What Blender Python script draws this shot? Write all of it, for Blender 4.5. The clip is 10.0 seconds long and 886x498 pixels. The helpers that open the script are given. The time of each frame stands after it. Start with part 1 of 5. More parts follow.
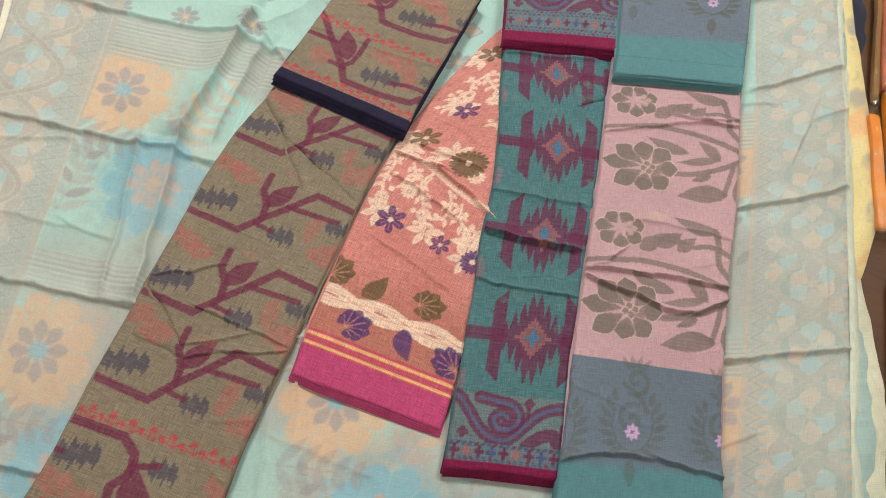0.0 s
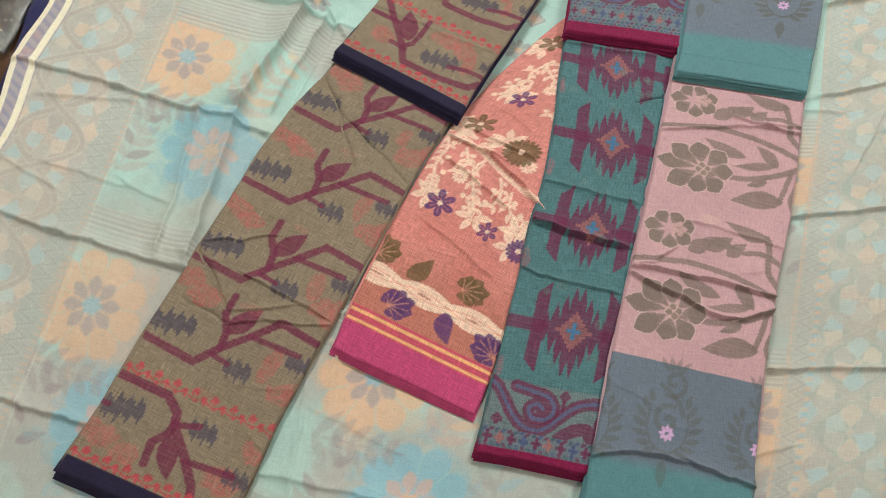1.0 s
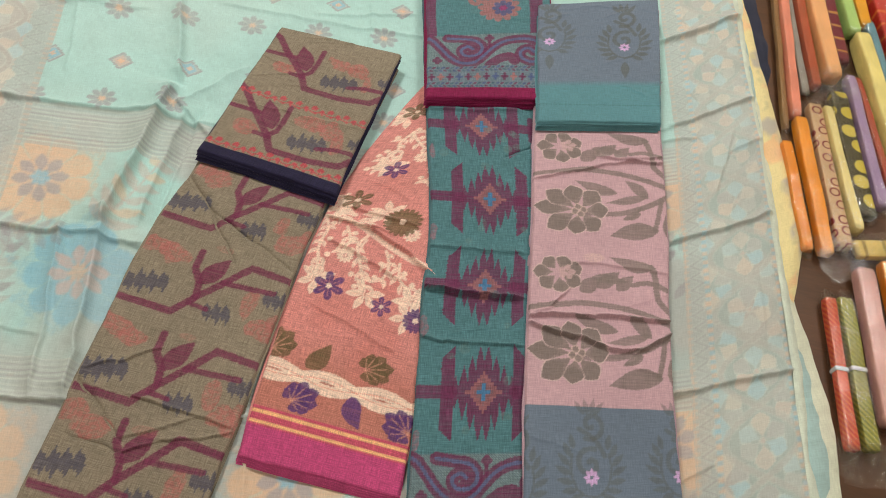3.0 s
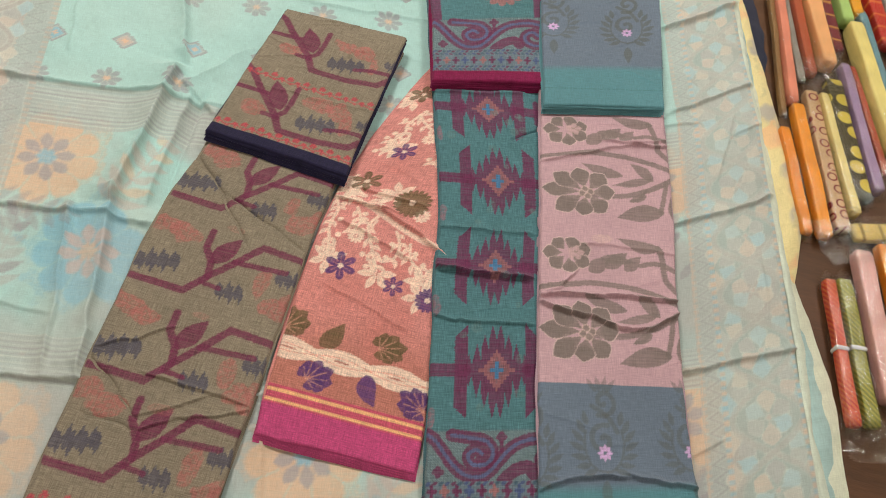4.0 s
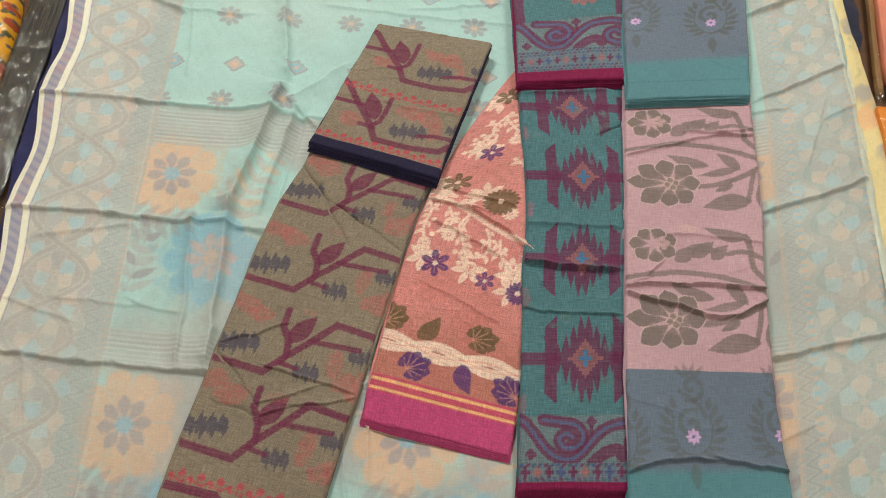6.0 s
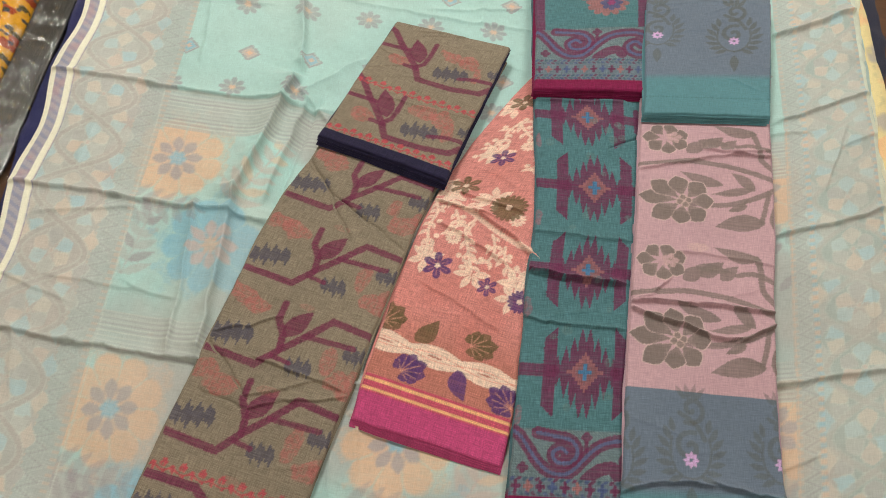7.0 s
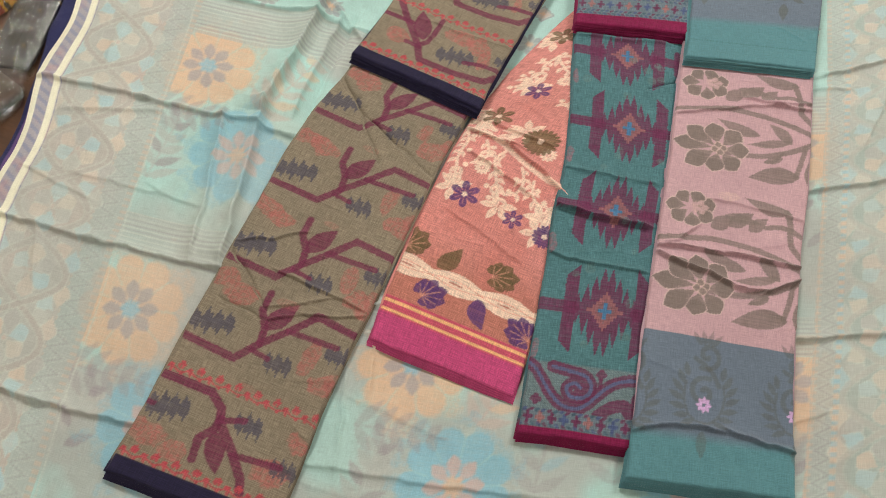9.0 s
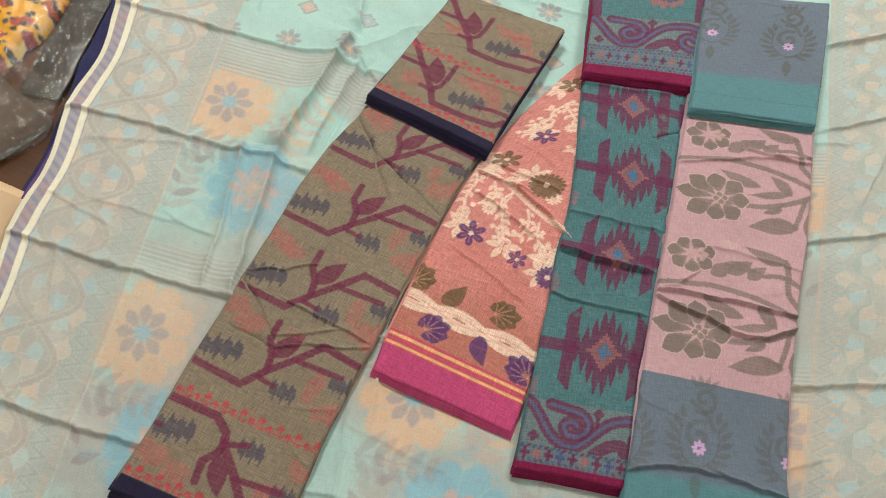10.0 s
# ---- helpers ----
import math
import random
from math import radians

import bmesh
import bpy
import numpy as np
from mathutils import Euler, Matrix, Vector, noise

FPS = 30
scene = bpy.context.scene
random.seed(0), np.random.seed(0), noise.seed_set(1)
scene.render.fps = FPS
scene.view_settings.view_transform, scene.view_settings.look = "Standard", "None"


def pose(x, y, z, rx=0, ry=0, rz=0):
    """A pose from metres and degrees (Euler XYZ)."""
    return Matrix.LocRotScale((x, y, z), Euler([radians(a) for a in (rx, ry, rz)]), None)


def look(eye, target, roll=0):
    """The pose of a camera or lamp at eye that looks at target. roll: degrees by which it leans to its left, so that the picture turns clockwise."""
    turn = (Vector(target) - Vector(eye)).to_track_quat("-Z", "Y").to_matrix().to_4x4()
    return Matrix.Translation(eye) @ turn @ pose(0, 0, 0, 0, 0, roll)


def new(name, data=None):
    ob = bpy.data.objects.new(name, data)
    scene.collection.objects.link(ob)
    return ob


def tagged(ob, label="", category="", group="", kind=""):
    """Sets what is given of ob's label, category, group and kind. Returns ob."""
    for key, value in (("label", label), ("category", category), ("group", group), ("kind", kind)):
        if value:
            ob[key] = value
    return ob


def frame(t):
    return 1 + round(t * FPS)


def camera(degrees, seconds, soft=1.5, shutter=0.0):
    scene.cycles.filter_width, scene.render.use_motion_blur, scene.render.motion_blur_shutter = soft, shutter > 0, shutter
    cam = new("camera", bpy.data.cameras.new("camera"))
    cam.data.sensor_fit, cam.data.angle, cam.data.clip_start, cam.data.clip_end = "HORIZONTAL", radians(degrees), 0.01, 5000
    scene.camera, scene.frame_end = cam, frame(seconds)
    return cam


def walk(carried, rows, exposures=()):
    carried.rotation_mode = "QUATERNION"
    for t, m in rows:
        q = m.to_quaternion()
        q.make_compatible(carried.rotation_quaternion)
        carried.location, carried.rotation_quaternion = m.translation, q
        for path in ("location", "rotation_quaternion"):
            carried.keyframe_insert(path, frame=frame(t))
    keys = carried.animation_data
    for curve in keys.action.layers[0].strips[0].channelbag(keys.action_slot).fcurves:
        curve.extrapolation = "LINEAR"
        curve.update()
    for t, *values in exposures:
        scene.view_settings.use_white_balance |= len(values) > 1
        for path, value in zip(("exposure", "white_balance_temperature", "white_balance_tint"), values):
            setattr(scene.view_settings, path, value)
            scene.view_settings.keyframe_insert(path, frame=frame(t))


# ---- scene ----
cam = camera(59.6, 10.0, 1.0)
PATH = [
    (0, (0.142, -0.055, 0.854), (0.044, 0.897, -0.902), 14.2),
    (0.5, (0.133, -0.06, 0.857), (-0.025, 0.837, -0.924), 13.2),
    (1, (0.132, -0.059, 0.858), (-0.042, 0.823, -0.928), 13.8),
    (1.5, (0.141, -0.035, 0.847), (0.048, 0.95, -0.891), 15.4),
    (2, (0.143, -0.037, 0.836), (0.074, 0.985, -0.883), 13.8),
    (2.5, (0.145, -0.042, 0.852), (0.099, 1.057, -0.818), 13.6),
    (3.8, (0.117, -0.054, 0.852), (0.194, 1.043, -0.818), 15.8),
    (4, (0.106, -0.071, 0.839), (0.173, 1.033, -0.828), 16.9),
    (4.5, (0.102, -0.078, 0.845), (0.13, 1.003, -0.838), 16.8),
    (5, (0.102, -0.094, 0.869), (0.08, 0.989, -0.812), 15.9),
    (5.5, (0.114, -0.089, 0.884), (0.018, 0.963, -0.815), 9.5),
    (5.7, (0.121, -0.097, 0.892), (-0.06, 0.92, -0.821), 3.1),
    (6.8, (0.124, -0.089, 0.879), (-0.104, 1.023, -0.768), 5.3),
    (7, (0.129, -0.092, 0.869), (-0.086, 0.96, -0.818), 6.0),
    (7.5, (0.114, -0.104, 0.851), (-0.074, 0.832, -0.906), 8.4),
    (8, (0.119, -0.101, 0.853), (-0.067, 0.82, -0.912), 9.3),
    (8.5, (0.115, -0.11, 0.858), (-0.077, 0.815, -0.904), 9.6),
    (9, (0.113, -0.111, 0.851), (-0.076, 0.816, -0.911), 10.5),
    (9.5, (0.107, -0.128, 0.864), (-0.127, 0.834, -0.874), 10.0),
    (10, (0.122, -0.127, 0.873), (-0.128, 0.876, -0.84), 10.4),
]
EXPOSURE = [(0, 0.05), (1.5, 0.02), (2.5, -0.05), (4.5, -0.04), (5.5, -0.10), (7.0, -0.06), (8.0, 0.0), (10, 0.02)]
walk(cam, [(t, look(eye, target, roll)) for t, eye, target, roll in PATH], EXPOSURE)

# ---- world and lights ----
world = bpy.data.worlds.new("shop_ambient")
scene.world = world
world.use_nodes = True
world.node_tree.nodes["Background"].inputs[0].default_value = (0.9, 0.95, 1.0, 1)
world.node_tree.nodes["Background"].inputs[1].default_value = 0.03
CEILING, FLOOR = 2.35, -0.034


def area_lamp(x, y, sx, sy, watts, colour):
    data = bpy.data.lights.new("panel_glow", "AREA")
    data.shape, data.size, data.size_y, data.energy, data.color = "RECTANGLE", sx, sy, watts, colour
    ob = new("panel_glow", data)
    ob.matrix_world = pose(x, y, CEILING - 0.07)
    return ob


WARM = (0.950, 0.93, 0.838)
PANELS = [(-0.95, 1.75, 44), (0.95, 1.85, 25), (-0.85, -0.9, 5), (0.95, -0.9, 7)]
for lx, ly, watts in PANELS:
    area_lamp(lx, ly, 0.58, 0.58, watts, WARM)


# ---- material helpers ----
def lin(r, g, b):
    """Linear colour from 0..255 display values."""
    return tuple(((c / 255 + 0.055) / 1.055) ** 2.4 if c > 10 else c / 255 / 12.92 for c in (r, g, b))


def node_material(name):
    m = bpy.data.materials.new(name)
    m.use_nodes = True
    t = m.node_tree
    return m, t, t.nodes["Principled BSDF"]


def link(t, a, ao, b, bi):
    t.links.new(a.outputs[ao], b.inputs[bi])


def noise_node(t, coord, out, scale, detail=3.0, stretch=(1, 1, 1), rough=0.55):
    mp = t.nodes.new("ShaderNodeMapping")
    mp.inputs["Scale"].default_value = stretch
    link(t, coord, out, mp, "Vector")
    n = t.nodes.new("ShaderNodeTexNoise")
    n.inputs["Scale"].default_value, n.inputs["Detail"].default_value = scale, detail
    n.inputs["Roughness"].default_value = rough
    link(t, mp, 0, n, "Vector")
    return n


def ramp(t, src, out, lo, hi, a, b):
    r = t.nodes.new("ShaderNodeMapRange")
    r.inputs[1].default_value, r.inputs[2].default_value = lo, hi
    r.inputs[3].default_value, r.inputs[4].default_value = a, b
    link(t, src, out, r, 0)
    return r


def multiply(t, col, co, val, vo):
    mx = t.nodes.new("ShaderNodeMix")
    mx.data_type, mx.blend_type = "RGBA", "MULTIPLY"
    mx.inputs[0].default_value = 1
    link(t, col, co, mx, 6)
    link(t, val, vo, mx, 7)
    return mx


def cloth_material(name, rough=0.8, slub=0.16, sheen=0.15, relief=0.25, thread=1.0):
    """Woven cloth: dyed pattern from the loom, warp and weft streaks, slubs and a thread relief, laid out in metres along the cloth."""
    m, t, p = node_material(name)
    dye = t.nodes.new("ShaderNodeVertexColor")
    dye.layer_name = "dye"
    uv = t.nodes.new("ShaderNodeUVMap")
    uv.uv_map = "cloth"
    warp = noise_node(t, uv, 0, 1.0, 2.0, (1000 * thread, 70, 1))
    weft = noise_node(t, uv, 0, 1.0, 2.0, (60, 900 * thread, 1))
    wear = noise_node(t, uv, 0, 9.0, 4.0)
    c = multiply(t, dye, 0, ramp(t, warp, 0, 0.3, 0.7, 1 - slub, 1 + slub), 0)
    c = multiply(t, c, 2, ramp(t, weft, 0, 0.3, 0.7, 1 - slub, 1 + slub), 0)
    c = multiply(t, c, 2, ramp(t, wear, 0, 0.3, 0.7, 0.93, 1.07), 0)
    link(t, c, 2, p, "Base Color")
    add = t.nodes.new("ShaderNodeMath")
    link(t, warp, 0, add, 0)
    link(t, weft, 0, add, 1)
    crumple = noise_node(t, uv, 0, 38.0, 3.0)
    add2 = t.nodes.new("ShaderNodeMath")
    add2.operation = "MULTIPLY_ADD"
    add2.inputs[1].default_value = 3.0
    link(t, crumple, 0, add2, 0)
    link(t, add, 0, add2, 2)
    bump = t.nodes.new("ShaderNodeBump")
    bump.inputs["Strength"].default_value, bump.inputs["Distance"].default_value = relief, 0.0012
    link(t, add2, 0, bump, "Height")
    link(t, bump, 0, p, "Normal")
    p.inputs["Roughness"].default_value = rough
    p.inputs["Sheen Weight"].default_value = sheen
    p.inputs["Specular IOR Level"].default_value = 0.25
    return m


def plain_material(name, colour, rough=0.7, vary=0.15, scale=12.0, stretch=(1, 1, 1), relief=0.2, dist=0.002, metal=0.0):
    m, t, p = node_material(name)
    tc = t.nodes.new("ShaderNodeTexCoord")
    n1 = noise_node(t, tc, "Object", scale, 5.0, stretch)
    n2 = noise_node(t, tc, "Object", scale * 9, 3.0, stretch)
    rgb = t.nodes.new("ShaderNodeRGB")
    rgb.outputs[0].default_value = (*colour, 1)
    c = multiply(t, rgb, 0, ramp(t, n1, 0, 0.3, 0.7, 1 - vary, 1 + vary), 0)
    c = multiply(t, c, 2, ramp(t, n2, 0, 0.3, 0.7, 1 - vary / 2, 1 + vary / 2), 0)
    link(t, c, 2, p, "Base Color")
    bump = t.nodes.new("ShaderNodeBump")
    bump.inputs["Strength"].default_value, bump.inputs["Distance"].default_value = relief, dist
    link(t, n2, 0, bump, "Height")
    link(t, bump, 0, p, "Normal")
    p.inputs["Roughness"].default_value, p.inputs["Metallic"].default_value = rough, metal
    return m


def plastic_material():
    """Clear crinkled wrapping film."""
    m = bpy.data.materials.new("clear_film")
    m.use_nodes = True
    t = m.node_tree
    t.nodes.remove(t.nodes["Principled BSDF"])
    out = t.nodes["Material Output"]
    tc = t.nodes.new("ShaderNodeTexCoord")
    n = noise_node(t, tc, "Object", 1.0, 5.0, (150, 34, 150), 0.62)
    bump = t.nodes.new("ShaderNodeBump")
    bump.inputs["Strength"].default_value, bump.inputs["Distance"].default_value = 1.0, 0.0028
    link(t, n, 0, bump, "Height")
    gloss = t.nodes.new("ShaderNodeBsdfGlossy")
    gloss.inputs["Roughness"].default_value = 0.07
    link(t, bump, 0, gloss, "Normal")
    clear = t.nodes.new("ShaderNodeBsdfTransparent")
    clear.inputs[0].default_value = (0.975, 0.97, 0.955, 1)
    mix = t.nodes.new("ShaderNodeMixShader")
    mix.inputs[0].default_value = 0.085
    link(t, clear, 0, mix, 1)
    link(t, gloss, 0, mix, 2)
    link(t, mix, 0, out, 0)
    return m


COTTON = cloth_material("cotton_weave", 0.85, 0.25, 0.1, 0.4, 1.25)
SILK = cloth_material("silk_cotton_weave", 0.6, 0.13, 0.2, 0.35, 1.25)
SHEER = cloth_material("sheer_organza_weave", 0.6, 0.075, 0.2, 0.25, 1.3)
FILM = plastic_material()
FLOOR_MAT = plain_material("brown_board", lin(86, 56, 35), 0.45, 0.25, 5.0, (1, 6, 1))
BEIGE = plain_material("beige_cotton", lin(226, 196, 160), 0.9, 0.06, 8.0)
WALL_MAT = plain_material("cream_wall_paint", (0.72, 0.66, 0.56), 0.8, 0.05, 2.0)
CEIL_MAT = plain_material("white_ceiling_paint", (0.78, 0.77, 0.74), 0.85, 0.03, 2.0)
METAL = plain_material("white_enamel", (0.7, 0.7, 0.7), 0.4, 0.03, 6.0)
MATTRESS = plain_material("mattress_ticking", lin(180, 172, 158), 0.9, 0.08, 9.0)
DIFFUSER = bpy.data.materials.new("lit_diffuser")
DIFFUSER.use_nodes = True
DIFFUSER.node_tree.nodes["Principled BSDF"].inputs["Emission Color"].default_value = (1, 0.92, 0.8, 1)
DIFFUSER.node_tree.nodes["Principled BSDF"].inputs["Emission Strength"].default_value = 4.0


# ---- mesh helpers ----
def thing(name, label, category, group="", x=0, y=0, z=0):
    ob = new(name)
    ob.location = (x, y, z)
    return tagged(ob, label, category, group)


def link_mesh(name, me, material, parent=None, label=""):
    me.materials.append(material)
    ob = new(name, me)
    if parent:
        ob.parent = parent
        ob.matrix_parent_inverse = Matrix.Translation(-parent.location)
    return tagged(ob, label)


def part(name, bm, material, parent=None, label="", smooth=False):
    me = bpy.data.meshes.new(name)
    bm.to_mesh(me)
    bm.free()
    if smooth:
        me.polygons.foreach_set("use_smooth", [True] * len(me.polygons))
    return link_mesh(name, me, material, parent, label)


def box_bm(x0, x1, y0, y1, z0, z1, bevel=0.0):
    bm = bmesh.new()
    bmesh.ops.create_cube(bm, size=1, matrix=Matrix.Translation(((x0 + x1) / 2, (y0 + y1) / 2, (z0 + z1) / 2)) @ Matrix.Diagonal((x1 - x0, y1 - y0, z1 - z0, 1)))
    if bevel:
        bmesh.ops.bevel(bm, geom=bm.edges[:], offset=bevel, segments=2, affect="EDGES")
    return bm


def grid_mesh(name, X, Y, Z, U, V, colour):
    """A sheet of quads from 2D arrays, with its cloth coordinates and its dyed colours."""
    nv, nu = X.shape
    me = bpy.data.meshes.new(name)
    i = np.arange(nv * nu).reshape(nv, nu)
    quads = np.stack([i[:-1, :-1], i[:-1, 1:], i[1:, 1:], i[1:, :-1]], -1).reshape(-1, 4)
    me.vertices.add(nv * nu)
    me.vertices.foreach_set("co", np.stack([X, Y, Z], -1).astype(np.float32).ravel())
    me.loops.add(quads.size)
    me.loops.foreach_set("vertex_index", quads.astype(np.int32).ravel())
    me.polygons.add(len(quads))
    me.polygons.foreach_set("loop_start", np.arange(0, quads.size, 4, dtype=np.int32))
    me.update(calc_edges=True)
    me.polygons.foreach_set("use_smooth", np.ones(len(quads), dtype=bool))
    uv = me.uv_layers.new(name="cloth")
    uv.data.foreach_set("uv", np.stack([U, V], -1).reshape(-1, 2)[quads.ravel()].astype(np.float32).ravel())
    at = me.color_attributes.new("dye", "FLOAT_COLOR", "POINT")
    rgba = np.ones((nv * nu, 4), np.float32)
    rgba[:, :3] = colour.reshape(-1, 3)
    at.data.foreach_set("color", rgba.ravel())
    return me


def value_noise(U, V, scale, seed):
    """Smooth random field, about -1 to 1."""
    rng = np.random.default_rng(seed)
    tab = rng.uniform(-1, 1, (64, 64))
    x, y = U * scale + 1000, V * scale + 1000
    i, j = np.floor(x).astype(int), np.floor(y).astype(int)
    fx, fy = x - i, y - j
    fx, fy = fx * fx * (3 - 2 * fx), fy * fy * (3 - 2 * fy)
    g = lambda a, b: tab[a % 64, b % 64]
    return (g(i, j) * (1 - fx) + g(i + 1, j) * fx) * (1 - fy) + (g(i, j + 1) * (1 - fx) + g(i + 1, j + 1) * fx) * fy


def fbm(U, V, scale, seed):
    return value_noise(U, V, scale, seed) + 0.5 * value_noise(U, V, scale * 2.1, seed + 1) + 0.25 * value_noise(U, V, scale * 4.3, seed + 2)


class Loom:
    """Weaves coloured motifs into a cloth: all places in metres across (u) and along (v)."""

    def __init__(self, U, V, ground, jag=0.0007):
        self.U, self.V = U, V
        self.u0, self.v0 = U[0, 0], V[0, 0]
        self.du, self.dv = U[0, 1] - U[0, 0], V[1, 0] - V[0, 0]
        self.col = np.empty(U.shape + (3,))
        self.col[:] = ground
        self.wob = value_noise(U, V, 620, 5) * jag
        rng = np.random.default_rng(9)
        rows, cols = rng.uniform(0.80, 1.0, U.shape[0]), rng.uniform(0.90, 1.0, U.shape[1])
        self.hatch = rows[:, None] * cols[None, :]
        self.soft = 0.0011

    def window(self, lo_u, hi_u, lo_v, hi_v):
        nv, nu = self.U.shape
        a = max(0, int((lo_v - self.v0) / self.dv) - 1)
        b = min(nv, int((hi_v - self.v0) / self.dv) + 3)
        c = max(0, int((lo_u - self.u0) / self.du) - 1)
        d = min(nu, int((hi_u - self.u0) / self.du) + 3)
        return None if a >= b or c >= d else (slice(a, b), slice(c, d))

    def blend(self, w, m, colour, amount=1.0):
        m = np.clip(m, 0, 1)[..., None] * amount
        self.col[w] = self.col[w] * (1 - m) + np.array(colour) * m

    def sdf(self, w, d, colour, amount=1.0, soft=None):
        self.blend(w, np.clip(0.5 - (d + self.wob[w]) / (soft or self.soft), 0, 1) * self.hatch[w], colour, amount)

    def stroke(self, pts, width, colour, amount=1.0, soft=None):
        us, vs = [p[0] for p in pts], [p[1] for p in pts]
        r = width
        w = self.window(min(us) - r, max(us) + r, min(vs) - r, max(vs) + r)
        if w is None:
            return
        U, V = self.U[w], self.V[w]
        d = np.full(U.shape, 9.0)
        for (a, b), (c, e) in zip(pts, pts[1:]):
            L = (c - a) ** 2 + (e - b) ** 2 + 1e-12
            k = np.clip(((U - a) * (c - a) + (V - b) * (e - b)) / L, 0, 1)
            d = np.minimum(d, np.hypot(U - a - k * (c - a), V - b - k * (e - b)))
        self.sdf(w, d - width / 2, colour, amount, soft)

    def flower(self, u, v, r, n, colour, inner=0.35, rot=0.0, sq=1.0, power=0.6, amount=1.0, soft=None):
        w = self.window(u - r * 1.1, u + r * 1.1, v - r * 1.1, v + r * 1.1)
        if w is None:
            return
        x, y = self.U[w] - u, (self.V[w] - v) / sq
        th = np.arctan2(y, x) + rot
        edge = r * (inner + (1 - inner) * np.abs(np.cos(n * th / 2)) ** power)
        self.sdf(w, np.hypot(x, y) - edge, colour, amount, soft)

    def leaf(self, a, b, width, colour, amount=1.0, bend=0.0, soft=None, skew=0.8):
        r = width + abs(bend)
        w = self.window(min(a[0], b[0]) - r, max(a[0], b[0]) + r, min(a[1], b[1]) - r, max(a[1], b[1]) + r)
        if w is None:
            return
        dx, dy = b[0] - a[0], b[1] - a[1]
        L = math.hypot(dx, dy) + 1e-9
        x, y = self.U[w] - a[0], self.V[w] - a[1]
        k = (x * dx + y * dy) / L / L
        off = (-x * dy + y * dx) / L
        kk = np.clip(k, 0, 1)
        off = off - bend * np.sin(np.pi * kk)
        half = width / 2 * np.sin(np.pi * kk ** skew)
        d = np.where((k < 0) | (k > 1), 0.01, np.abs(off) - half)
        self.sdf(w, d, colour, amount, soft)

    def poly(self, pts, colour, amount=1.0):
        us, vs = [p[0] for p in pts], [p[1] for p in pts]
        w = self.window(min(us), max(us), min(vs), max(vs))
        if w is None:
            return
        U, V = self.U[w] + self.wob[w], self.V[w] + self.wob[w]
        inside = np.zeros(U.shape, bool)
        for (a, b), (c, e) in zip(pts, pts[1:] + pts[:1]):
            if b != e:
                inside ^= ((V > min(b, e)) & (V <= max(b, e)) & (U < a + (V - b) * (c - a) / (e - b)))
        self.blend(w, inside * self.hatch[w], colour, amount)

    def band(self, lo, hi, colour, amount=1.0):
        w = self.window(self.U.min(), self.U.max(), lo, hi)
        if w is None:
            return
        V = self.V[w]
        self.blend(w, 0.5 - np.maximum(lo - V, V - hi) / self.soft, colour, amount)

    def blotch(self, u, v, ru, rv, colour, amount, seed):
        w = self.window(u - ru * 1.3, u + ru * 1.3, v - rv * 1.3, v + rv * 1.3)
        if w is None:
            return
        U, V = self.U[w], self.V[w]
        d = np.hypot((U - u) / ru, (V - v) / rv) + 0.35 * fbm(U, V, 55, seed)
        hatch = 0.75 + 0.25 * np.sign(value_noise(U, V, 420, seed + 7))
        self.blend(w, np.clip((1.0 - d) / 0.12, 0, 1) * hatch, colour, amount)

    def spiral(self, u, v, r, turns, start, width, colour, amount=1.0, flip=1):
        n = int(18 * turns)
        pts = []
        for k in range(n + 1):
            f = k / n
            a = start + flip * f * turns * 2 * math.pi
            pts.append((u + r * (1 - 0.85 * f) * math.cos(a), v + r * (1 - 0.85 * f) * math.sin(a)))
        self.stroke(pts, width, colour, amount)


def strip_map(stations):
    """Outline of a folded length of cloth: stations (x_left, y_left, x_right, y_right) from its hem upwards.
    Gives its length, mean width and a function from (0..1 across, metres along) to x, y."""
    S = np.array(stations, float)
    C = (S[:, :2] + S[:, 2:]) / 2
    d = np.r_[0, np.cumsum(np.hypot(*np.diff(C, axis=0).T))]
    width = float(np.mean(np.hypot(S[:, 2] - S[:, 0], S[:, 3] - S[:, 1])))
    fine = np.linspace(0, d[-1], 400)
    cols = []
    for k in range(4):
        f = np.interp(fine, d, S[:, k])
        pad = 12
        lo = 2 * f[0] - f[pad:0:-1]
        hi = 2 * f[-1] - f[-2:-pad - 2:-1]
        g = np.convolve(np.r_[lo, f, hi], np.ones(2 * pad + 1) / (2 * pad + 1), "valid")
        cols.append(g)

    def place(u, v):
        xl, yl, xr, yr = (np.interp(v, fine, c) for c in cols)
        return xl + (xr - xl) * u, yl + (yr - yl) * u

    return d[-1], width, place


def crease_field(U, V, creases):
    """Folds pressed into the cloth: (u0, v0, u1, v1, height, width), sharp on the ridge, softer on one side."""
    Z = np.zeros_like(U)
    for a, b, c, e, h, wd in creases:
        L = math.hypot(c - a, e - b)
        tx, ty = (c - a) / L, (e - b) / L
        along = (U - a) * tx + (V - b) * ty
        off = -(U - a) * ty + (V - b) * tx
        off = off + 0.0022 * fbm(U, V, 40, int(1000 * L))
        fade = np.clip(along / 0.02 + 0.5, 0, 1) * np.clip((L - along) / 0.02 + 0.5, 0, 1)
        prof = np.where(off > 0, np.exp(-off / (wd * 2.2)), np.exp(off / (wd * 0.55)))
        Z += h * prof * fade
    return Z


